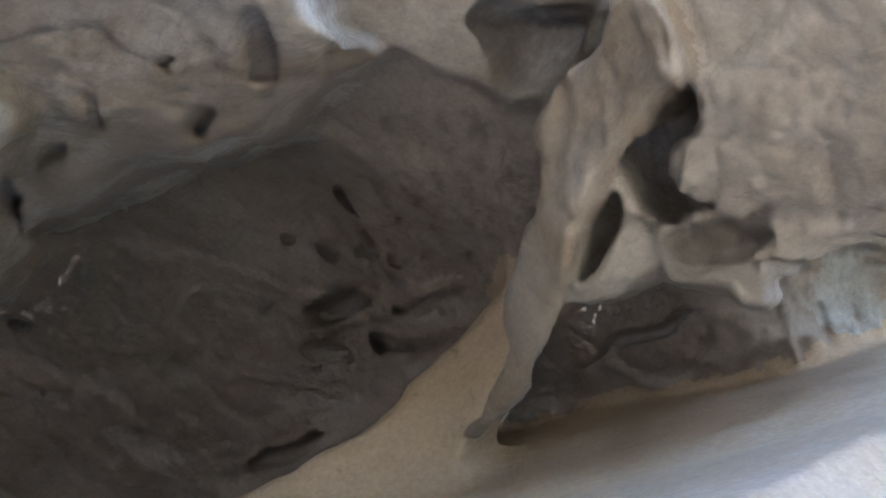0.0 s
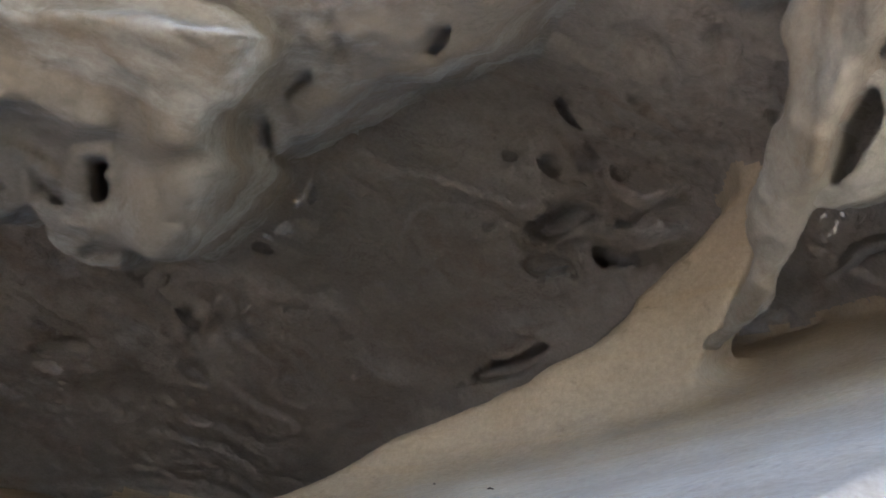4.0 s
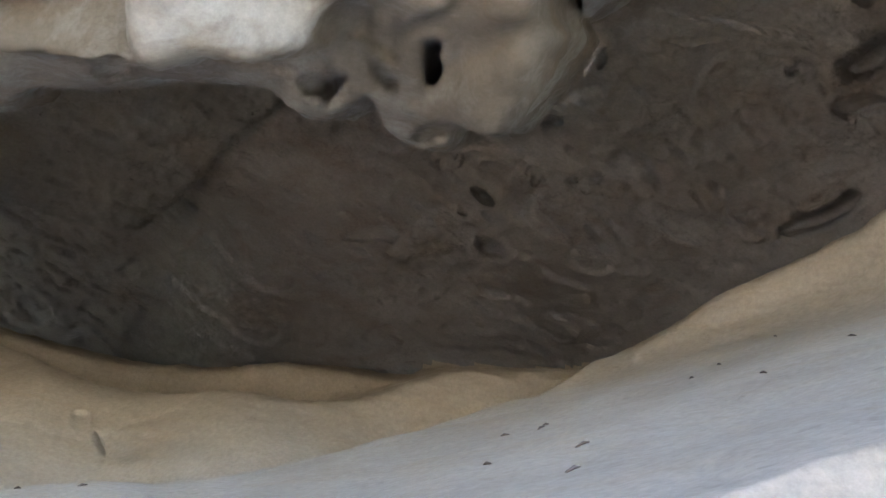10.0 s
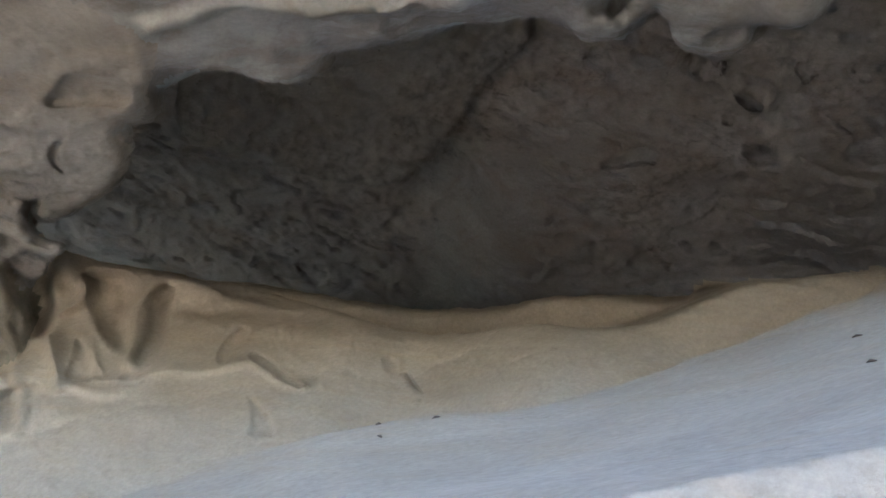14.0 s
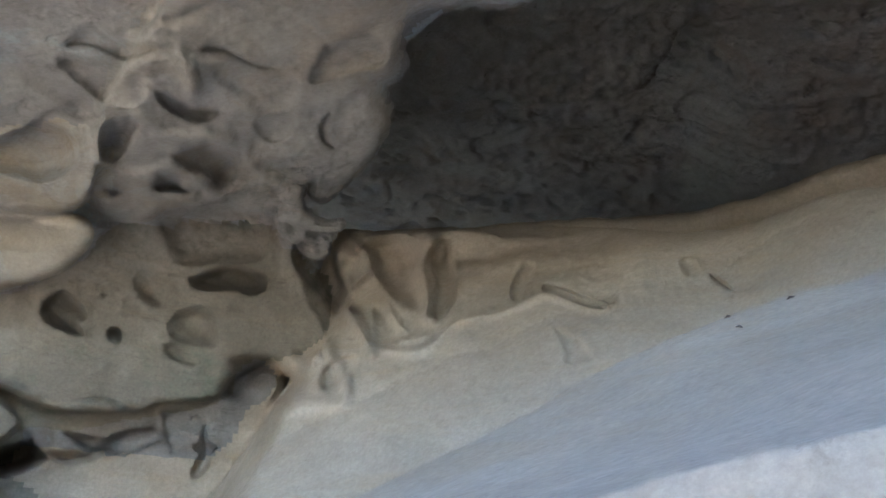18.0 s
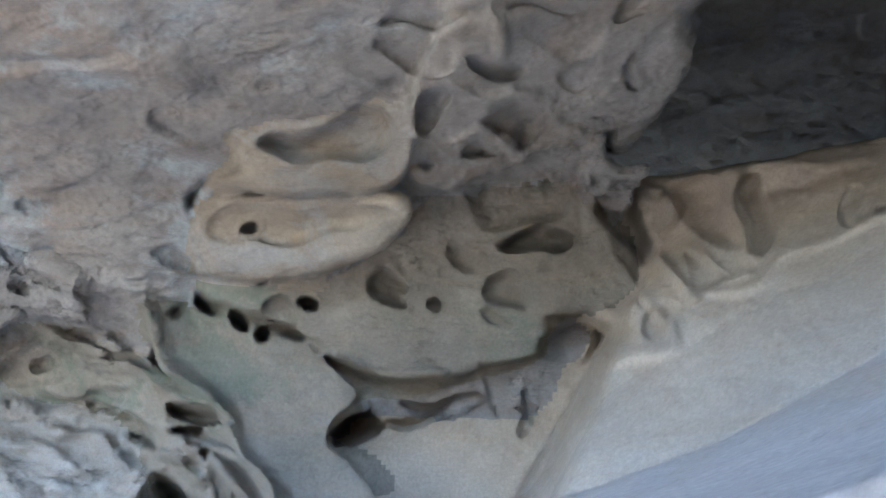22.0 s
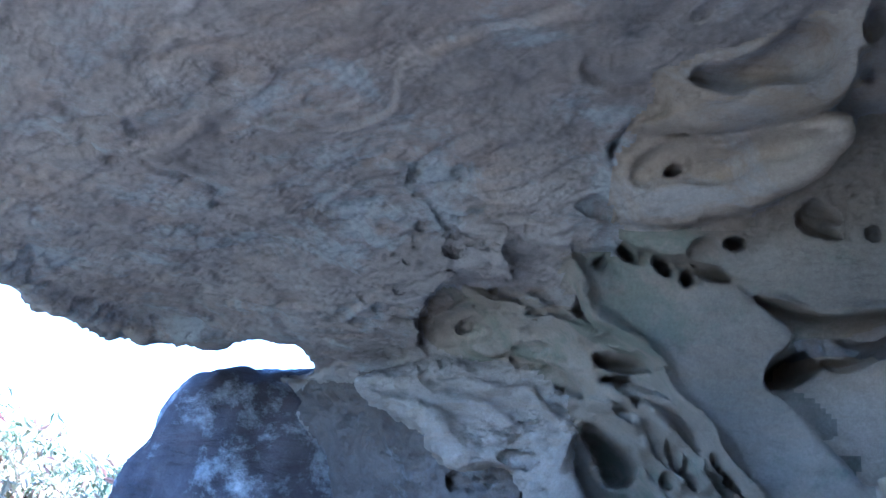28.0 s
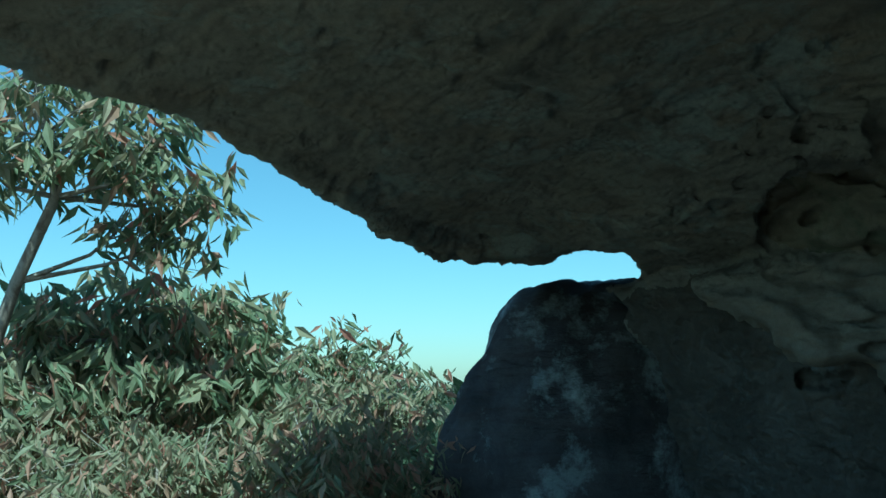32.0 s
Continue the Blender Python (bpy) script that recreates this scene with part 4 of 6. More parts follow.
pocket(0.08, (-1.653, 3.744, 2.574), (-1.597, 3.761, 2.587), (-1.453, 3.568, 2.420), (-1.374, 3.508, 2.355), (-1.484, 3.468, 2.309))
pocket(0.06, (-1.012, 3.680, 2.715), (-0.967, 3.740, 2.754), (-0.915, 3.603, 2.658), (-0.934, 3.520, 2.545), (-0.909, 3.444, 2.477), (-0.966, 3.479, 2.492))
pocket(0.06, (-0.853, 3.484, 2.548), (-0.706, 3.420, 2.504), (-0.561, 3.265, 2.404), (-0.823, 3.400, 2.464))
pocket(0.035, (-0.788, 3.289, 2.344), (-0.698, 3.184, 2.272), (-0.609, 3.085, 2.167), (-0.703, 3.067, 2.133), (-0.740, 3.186, 2.238))
pocket(0.03, (-0.355, 3.378, 2.573), (-0.298, 3.425, 2.624), (-0.281, 3.302, 2.501), (-0.339, 3.306, 2.485))
pocket(0.05, (-0.261, 3.342, 2.535), (-0.181, 3.196, 2.397), (-0.254, 3.269, 2.446))
pocket(0.2, (-2.323, 3.801, 2.208), (-2.288, 3.799, 2.306), (-2.208, 3.959, 2.398), (-2.023, 3.926, 2.342), (-1.831, 3.693, 2.262), (-1.835, 3.710, 2.172), (-2.022, 3.826, 2.176), (-2.367, 4.125, 2.208))
pocket(0.1, (-1.770, 3.591, 2.308), (-1.666, 3.573, 2.344), (-1.572, 3.507, 2.279), (-1.569, 3.413, 2.173), (-1.671, 3.431, 2.138))
pocket(0.08, (-2.562, 4.112, 2.126), (-2.516, 4.138, 2.128), (-2.563, 4.214, 1.994), (-2.649, 4.246, 1.893), (-2.654, 4.168, 1.938), (-2.598, 4.187, 2.044))
pocket(0.5, (-3.108, 3.355, 1.827), (-3.189, 3.532, 1.940), (-3.147, 3.649, 2.027), (-3.137, 3.737, 2.014), (-3.155, 3.732, 1.950), (-3.105, 3.776, 1.904), (-3.280, 3.733, 1.853))
pocket(0.1, (-3.090, 3.772, 2.030), (-2.930, 3.891, 2.028), (-2.740, 4.012, 2.078), (-2.696, 4.046, 2.029), (-2.887, 3.929, 1.968), (-3.069, 3.797, 1.969))
# fins and the ledge at their foot
ridge(0.13, 0.05, (-1.883, 4.030, 2.943), (-1.744, 3.979, 2.853), (-1.792, 3.993, 2.763), (-1.847, 3.991, 2.664), (-1.714, 3.766, 2.468), (-1.636, 3.815, 2.387))
ridge(0.09, 0.045, (-1.433, 3.888, 2.885), (-1.434, 3.806, 2.686), (-1.348, 3.596, 2.478), (-1.277, 3.515, 2.422))
ridge(0.06, 0.035, (-1.539, 3.686, 2.524), (-1.393, 3.498, 2.360), (-1.301, 3.475, 2.355))
ridge(0.05, 0.04, (-1.534, 3.519, 2.303), (-1.329, 3.419, 2.293), (-1.189, 3.447, 2.379), (-1.050, 3.471, 2.452), (-0.880, 3.398, 2.461), (-0.804, 3.400, 2.492), (-0.606, 3.307, 2.414))
ridge(0.08, 0.05, (-1.874, 3.394, 2.794), (-1.969, 3.714, 2.733), (-1.945, 3.835, 2.559), (-1.918, 3.957, 2.445), (-1.874, 3.722, 2.283))
ridge(0.06, 0.04, (-1.767, 3.643, 2.351), (-1.588, 3.476, 2.234), (-1.595, 3.458, 2.124), (-1.706, 3.425, 2.073), (-2.112, 3.845, 2.141), (-2.267, 3.775, 2.104), (-2.356, 3.737, 2.043))
ridge(0.1, 0.05, (-2.326, 4.055, 2.331), (-2.249, 4.016, 2.371), (-2.249, 4.168, 2.359), (-2.299, 4.242, 2.281))
ridge(0.07, 0.04, (-2.033, 3.910, 2.383), (-1.874, 3.722, 2.283), (-1.774, 3.600, 2.297))
# honeycomb
pocket(0.13, (-1.823, 2.122, 2.647), (-1.769, 2.153, 2.666), (-1.763, 2.209, 2.661), (-1.879, 2.353, 2.659), (-1.986, 2.392, 2.648), (-1.926, 2.260, 2.644))
pocket(0.15, (-1.809, 2.397, 2.668), (-1.764, 2.408, 2.704), (-1.676, 2.457, 2.717), (-1.653, 2.620, 2.751), (-1.746, 2.691, 2.743), (-1.834, 2.818, 2.697), (-1.859, 2.743, 2.717), (-1.825, 2.545, 2.694))
pocket(0.13, (-1.979, 2.566, 2.663), (-1.910, 2.615, 2.691), (-1.898, 2.728, 2.696), (-1.994, 2.788, 2.697), (-2.076, 2.742, 2.676))
pocket(0.1, (-2.158, 2.570, 2.642), (-2.069, 2.568, 2.655), (-2.108, 2.662, 2.665), (-2.216, 2.715, 2.651))
pocket(0.07, (-1.212, 2.109, 2.752), (-1.137, 2.040, 2.748), (-1.029, 2.035, 2.757), (-0.991, 2.092, 2.785), (-1.030, 2.198, 2.784), (-1.116, 2.176, 2.763), (-1.250, 2.259, 2.749), (-1.268, 2.207, 2.746))
pocket(0.06, (-1.328, 2.426, 2.759), (-1.254, 2.355, 2.761), (-1.315, 2.475, 2.761), (-1.361, 2.697, 2.769), (-1.411, 2.664, 2.791))
pocket(0.06, (-1.520, 2.379, 2.748), (-1.421, 2.328, 2.744), (-1.380, 2.399, 2.763), (-1.475, 2.602, 2.767), (-1.543, 2.571, 2.760))
pocket(0.1, (-1.615, 2.050, 2.666), (-1.581, 2.111, 2.685), (-1.534, 2.278, 2.720), (-1.607, 2.342, 2.722), (-1.657, 2.151, 2.667))
pocket(0.06, (-1.426, 1.879, 2.673), (-1.378, 1.855, 2.682), (-1.356, 1.950, 2.707), (-1.289, 2.063, 2.738), (-1.294, 2.145, 2.752), (-1.368, 2.028, 2.724), (-1.438, 1.954, 2.697))
pocket(0.06, (-1.841, 1.879, 2.732), (-1.697, 1.837, 2.739), (-1.619, 1.893, 2.748), (-1.479, 1.892, 2.674), (-1.717, 1.938, 2.722))
pocket(0.05, (-1.835, 1.897, 2.713), (-1.738, 1.966, 2.732), (-1.557, 1.946, 2.661), (-1.658, 2.075, 2.656), (-1.744, 2.066, 2.648), (-1.891, 2.079, 2.712))
pocket(0.25, (-2.384, 3.502, 2.653), (-2.199, 3.531, 2.678), (-2.063, 3.665, 2.711), (-2.080, 3.681, 2.636), (-2.172, 3.645, 2.596), (-2.297, 3.573, 2.598))
pocket(0.09, (-2.284, 3.088, 2.759), (-2.135, 3.169, 2.795), (-1.896, 3.270, 2.876), (-2.037, 3.568, 2.855), (-2.090, 3.572, 2.731), (-2.219, 3.520, 2.676), (-2.378, 3.420, 2.685), (-2.430, 3.362, 2.747))
pocket(0.1, (-2.424, 3.526, 2.496), (-2.302, 3.594, 2.522), (-2.272, 3.694, 2.482), (-2.294, 3.707, 2.387), (-2.402, 3.649, 2.363), (-2.462, 3.604, 2.394))
pocket(0.16, (-2.843, 3.239, 2.435), (-2.758, 3.204, 2.515), (-2.708, 3.255, 2.477), (-2.681, 3.365, 2.443), (-2.749, 3.325, 2.402), (-2.712, 3.366, 2.356), (-2.804, 3.297, 2.346))
pocket(0.1, (-2.642, 3.415, 2.368), (-2.603, 3.434, 2.398), (-2.616, 3.507, 2.374), (-2.649, 3.491, 2.344))
pocket(0.05, (-2.503, 3.583, 2.372), (-2.403, 3.650, 2.356), (-2.343, 3.696, 2.313), (-2.446, 3.641, 2.283))
pocket(0.06, (-2.553, 3.406, 2.603), (-2.459, 3.383, 2.637), (-2.443, 3.507, 2.522), (-2.522, 3.463, 2.492))
pocket(0.04, (-1.427, 1.963, 2.695), (-1.340, 2.037, 2.736), (-1.253, 2.121, 2.749), (-1.313, 2.284, 2.759), (-1.443, 2.337, 2.734), (-1.501, 2.150, 2.705))
# webs between the cells
ridge(0.08, 0.035, (-1.470, 1.942, 2.684), (-1.545, 2.085, 2.688))
ridge(0.05, 0.05, (-1.897, 2.191, 2.717), (-1.988, 2.335, 2.629), (-2.135, 2.560, 2.521))
ridge(0.04, 0.03, (-1.745, 2.174, 2.660), (-1.718, 2.334, 2.693), (-1.606, 2.542, 2.750))
ridge(0.05, 0.03, (-1.990, 2.341, 2.613), (-1.959, 2.527, 2.674), (-1.867, 2.580, 2.694), (-1.868, 2.797, 2.718), (-1.877, 2.855, 2.700))
ridge(0.05, 0.03, (-2.233, 2.841, 2.660), (-2.088, 2.865, 2.695), (-1.888, 2.909, 2.742), (-1.718, 2.922, 2.791))
ridge(0.03, 0.03, (-1.662, 2.899, 2.775), (-1.743, 2.801, 2.767), (-1.740, 2.487, 2.803))
# small holes
dot(0.05, 0.014, (-2.636, 3.269, 2.604))
dot(0.05, 0.014, (-2.624, 3.298, 2.544))
dot(0.05, 0.017, (-2.641, 3.370, 2.521))
dot(0.05, 0.012, (-2.631, 3.299, 2.526))
dot(0.1, 0.072, (-3.078, 2.985, 2.298))
# hollows of the ribs
pocket(0.16, (-2.489, 2.146, 2.605), (-2.395, 2.096, 2.630), (-2.290, 2.135, 2.639), (-2.170, 2.182, 2.646), (-2.052, 2.168, 2.686), (-1.990, 2.204, 2.675), (-2.041, 2.303, 2.635), (-2.142, 2.354, 2.580), (-2.282, 2.299, 2.569), (-2.389, 2.200, 2.582))
pocket(0.06, (-2.935, 2.437, 2.609), (-2.786, 2.526, 2.585), (-2.569, 2.593, 2.565), (-2.253, 2.608, 2.539), (-2.382, 2.654, 2.465), (-2.618, 2.660, 2.462), (-2.978, 2.616, 2.473), (-3.096, 2.546, 2.520))
pocket(0.06, (-3.050, 2.389, 2.605), (-2.919, 2.278, 2.624), (-2.850, 2.265, 2.649), (-2.835, 2.287, 2.638), (-2.925, 2.369, 2.620), (-3.068, 2.451, 2.592))
pocket(0.07, (-3.322, 2.454, 2.490), (-3.226, 2.581, 2.498), (-3.308, 2.694, 2.398), (-3.333, 2.566, 2.420))
# hole in the lower rib
dot(0.16, 0.030, (-2.862, 2.547, 2.531))
dot(0.03, 0.033, (-2.180, 1.893, 2.673))
dot(0.12, 0.058, (-4.882, 3.196, 2.266))
# windows and slots
pocket(0.12, (-5.359, 3.201, 2.336), (-5.088, 3.136, 2.366), (-4.783, 3.110, 2.346), (-4.703, 3.178, 2.270), (-4.769, 3.239, 2.159), (-5.034, 3.278, 2.114), (-5.399, 3.333, 2.180), (-5.486, 3.296, 2.258))
pocket(0.15, (-5.061, 3.193, 2.306), (-4.809, 3.154, 2.283), (-4.870, 3.215, 2.202), (-5.075, 3.239, 2.216))
pocket(0.22, (-3.862, 2.495, 2.368), (-3.709, 2.481, 2.399), (-3.601, 2.515, 2.404), (-3.535, 2.625, 2.372), (-3.641, 2.698, 2.350), (-3.784, 2.852, 2.292), (-3.879, 3.016, 2.195), (-4.000, 2.863, 2.239), (-4.033, 2.712, 2.326))
pocket(0.4, (-3.289, 2.888, 2.307), (-3.293, 3.017, 2.316), (-3.285, 3.043, 2.249), (-3.336, 2.993, 2.257))
pocket(0.4, (-3.277, 3.049, 2.252), (-3.292, 3.109, 2.289), (-3.220, 3.103, 2.241), (-3.247, 3.091, 2.197), (-3.278, 3.059, 2.211))
pocket(0.3, (-3.454, 2.827, 2.361), (-3.351, 2.811, 2.354), (-3.368, 2.928, 2.317), (-3.418, 2.880, 2.310))
pocket(0.15, (-3.511, 2.766, 2.307), (-3.469, 2.815, 2.348), (-3.482, 2.808, 2.273), (-3.516, 2.773, 2.267))
pocket(0.3, (-3.025, 3.013, 2.348), (-3.002, 3.105, 2.370), (-2.991, 3.137, 2.342), (-3.040, 3.095, 2.299))
pocket(0.15, (-3.071, 2.782, 2.379), (-2.940, 2.768, 2.372), (-3.118, 2.918, 2.394))
pocket(0.3, (-4.600, 3.511, 1.923), (-4.569, 3.546, 1.934), (-4.489, 3.515, 1.888))
pocket(0.7, (-4.387, 3.544, 1.653), (-4.231, 3.498, 1.686), (-4.109, 3.526, 1.621), (-4.053, 3.586, 1.511), (-4.157, 3.688, 1.400), (-4.509, 3.757, 1.393), (-4.501, 3.657, 1.540))
pocket(0.3, (-4.033, 3.248, 1.989), (-3.902, 3.186, 2.029), (-3.716, 3.196, 1.977), (-3.488, 3.113, 1.897), (-3.706, 3.325, 1.864), (-3.913, 3.280, 1.925))
pocket(0.25, (-4.076, 3.319, 1.926), (-3.802, 3.315, 1.868), (-3.794, 3.328, 1.834), (-3.950, 3.359, 1.829))
pocket(0.09, (-4.218, 2.688, 2.331), (-4.378, 3.022, 2.334), (-4.113, 3.114, 2.199), (-4.468, 3.098, 2.290))
pocket(0.12, (-4.529, 3.150, 2.249), (-4.251, 3.149, 2.231), (-4.110, 3.225, 2.205), (-4.146, 3.138, 2.171))
pocket(0.09, (-4.661, 3.266, 2.132), (-4.316, 3.213, 2.120), (-4.222, 3.218, 2.084), (-4.711, 3.476, 2.019), (-4.932, 3.450, 2.029))
pocket(0.2, (-3.987, 3.429, 1.794), (-3.827, 3.403, 1.774), (-3.890, 3.431, 1.717))
pocket(0.6, (-3.125, 3.360, 1.846), (-3.070, 3.390, 1.932), (-3.181, 3.710, 2.012), (-3.138, 3.749, 1.961), (-3.184, 3.712, 1.881), (-3.307, 3.702, 1.827))
pocket(0.15, (-3.142, 3.746, 1.961), (-2.887, 3.923, 1.990), (-2.929, 3.989, 1.947), (-3.103, 3.780, 1.910))
pocket(0.06, (-2.995, 2.344, 2.631), (-2.859, 2.259, 2.642), (-2.805, 2.277, 2.645), (-2.868, 2.334, 2.622), (-3.047, 2.469, 2.603), (-3.084, 2.431, 2.601))
pocket(0.07, (-4.081, 2.364, 2.453), (-4.040, 2.443, 2.410), (-4.167, 2.497, 2.407), (-4.127, 2.421, 2.418))
pocket(0.06, (-3.904, 2.127, 2.519), (-3.918, 2.271, 2.459), (-3.816, 2.441, 2.402), (-3.893, 2.437, 2.408), (-4.023, 2.314, 2.459))
pocket(0.04, (-5.401, 3.193, 2.003), (-5.128, 3.321, 1.962), (-5.040, 3.415, 1.990), (-5.147, 3.298, 1.935))
pocket(0.06, (-5.109, 3.215, 1.706), (-4.761, 3.381, 1.694), (-4.458, 3.445, 1.678), (-4.723, 3.354, 1.659))
pocket(0.1, (-4.760, 3.312, 1.585), (-4.534, 3.364, 1.528), (-4.664, 3.322, 1.468), (-4.796, 3.268, 1.524))
# crests of the drapery
ridge(0.17, 0.07, (-3.625, 2.717, 2.351), (-3.835, 2.959, 2.236), (-3.816, 3.026, 2.123), (-3.485, 2.964, 1.985), (-3.432, 3.047, 1.905), (-3.609, 3.290, 1.810), (-3.291, 3.126, 1.652), (-3.184, 3.226, 1.482), (-3.129, 3.272, 1.369))
ridge(0.14, 0.06, (-4.555, 2.694, 2.336), (-4.619, 3.060, 2.361), (-4.287, 3.102, 2.248), (-3.933, 3.136, 2.107), (-3.738, 3.216, 2.021))
ridge(0.12, 0.05, (-4.541, 3.121, 2.252), (-4.254, 3.153, 2.203), (-3.918, 3.163, 2.055), (-3.716, 3.195, 1.985))
ridge(0.07, 0.03, (-3.136, 3.195, 2.222), (-3.086, 3.250, 2.162), (-3.138, 3.565, 2.157), (-2.795, 3.506, 2.090), (-2.689, 3.653, 2.115))
ridge(0.17, 0.07, (-4.463, 3.437, 1.856), (-4.259, 3.458, 1.791), (-3.965, 3.460, 1.699), (-3.886, 3.547, 1.538), (-3.832, 3.616, 1.406))
ridge(0.17, 0.06, (-4.151, 3.355, 1.851), (-3.869, 3.358, 1.812), (-3.794, 3.443, 1.694), (-3.655, 3.499, 1.537), (-3.595, 3.555, 1.410))
ridge(0.09, 0.05, (-5.355, 3.206, 2.337), (-5.087, 3.135, 2.373), (-4.801, 3.122, 2.359), (-4.631, 3.135, 2.257))
ridge(0.09, 0.08, (-5.911, 3.082, 2.003), (-5.470, 3.234, 2.045), (-5.048, 3.416, 2.039), (-4.712, 3.479, 1.994))
ridge(0.12, 0.06, (-5.337, 3.303, 2.044), (-4.985, 3.377, 1.935), (-4.652, 3.438, 1.863), (-4.521, 3.498, 1.712))
ridge(0.12, 0.06, (-4.623, 3.443, 2.017), (-4.222, 3.378, 1.899), (-4.023, 3.394, 1.779))
ridge(0.15, 0.07, (-4.402, 3.410, 1.474), (-4.437, 3.487, 1.680), (-4.260, 3.462, 1.748), (-4.037, 3.493, 1.674))
ridge(0.1, 0.09, (-5.789, 3.056, 1.943), (-5.336, 3.175, 1.755), (-4.927, 3.211, 1.566))
ridge(0.08, 0.07, (-5.509, 3.190, 1.959), (-5.063, 3.289, 1.804), (-4.694, 3.405, 1.710))
ridge(0.1, 0.05, (-4.088, 3.166, 2.096), (-4.021, 3.265, 1.962), (-4.078, 3.323, 1.887), (-3.780, 3.345, 1.808))
# holes between the flutes
pocket(0.2, (-3.992, 3.648, 1.444), (-3.847, 3.600, 1.416), (-3.883, 3.665, 1.359), (-4.043, 3.701, 1.363))
pocket(0.25, (-4.383, 3.779, 1.330), (-4.201, 3.752, 1.347), (-4.211, 3.839, 1.221), (-4.493, 3.888, 1.211))
pocket(0.2, (-3.727, 3.525, 1.530), (-3.670, 3.576, 1.416), (-3.693, 3.652, 1.336), (-3.752, 3.603, 1.386))
pocket(0.12, (-3.844, 3.495, 1.649), (-3.760, 3.545, 1.518), (-3.726, 3.609, 1.365), (-3.845, 3.601, 1.469))
pocket(0.2, (-6.023, 3.772, 1.483), (-5.417, 3.697, 1.444), (-5.193, 3.687, 1.346), (-5.801, 3.771, 1.303))
# flutes
ridge(0.17, 0.06, (-4.026, 3.391, 1.815), (-3.826, 3.404, 1.749), (-3.743, 3.491, 1.593), (-3.708, 3.591, 1.416), (-3.613, 3.623, 1.337), (-3.580, 3.694, 1.294))
ridge(0.17, 0.06, (-4.463, 3.549, 1.825), (-4.181, 3.430, 1.771), (-4.050, 3.486, 1.657), (-4.029, 3.613, 1.497), (-4.006, 3.733, 1.282))
ridge(0.17, 0.06, (-3.587, 3.285, 1.753), (-3.302, 3.152, 1.634), (-3.196, 3.214, 1.498), (-3.127, 3.284, 1.368))
# row of pits on the roof
dot(0.06, 0.029, (-3.595, 1.898, 2.588))
dot(0.06, 0.025, (-3.699, 1.956, 2.575))
dot(0.05, 0.021, (-3.810, 2.019, 2.573))
dot(0.05, 0.022, (-3.855, 2.080, 2.545))
dot(0.07, 0.025, (-4.017, 2.209, 2.478))
dot(0.06, 0.021, (-4.256, 2.329, 2.460))
dot(0.06, 0.022, (-4.376, 2.397, 2.405))
dot(0.1, 0.044, (-4.064, 2.400, 2.427))
dot(0.07, 0.022, (-4.233, 2.527, 2.370))
dot(0.06, 0.027, (-4.849, 2.613, 2.360))
dot(0.05, 0.034, (-5.054, 2.562, 2.364))
dot(0.07, 0.047, (-5.081, 2.691, 2.336))
dot(0.06, 0.043, (-5.469, 2.646, 2.320))
dot(0.08, 0.018, (-5.566, 3.282, 2.085))
dot(0.08, 0.021, (-5.351, 3.278, 2.055))
dot(0.04, 0.022, (-4.358, 2.302, 2.429))
dot(0.04, 0.026, (-4.645, 2.356, 2.434))
dot(0.05, 0.031, (-3.527, 2.027, 2.566))
dot(0.05, 0.041, (-5.586, 2.795, 2.284))
dot(0.05, 0.040, (-5.340, 2.919, 2.266))
dot(0.05, 0.033, (-5.207, 2.989, 2.257))
dot(0.05, 0.028, (-4.653, 3.087, 2.306))


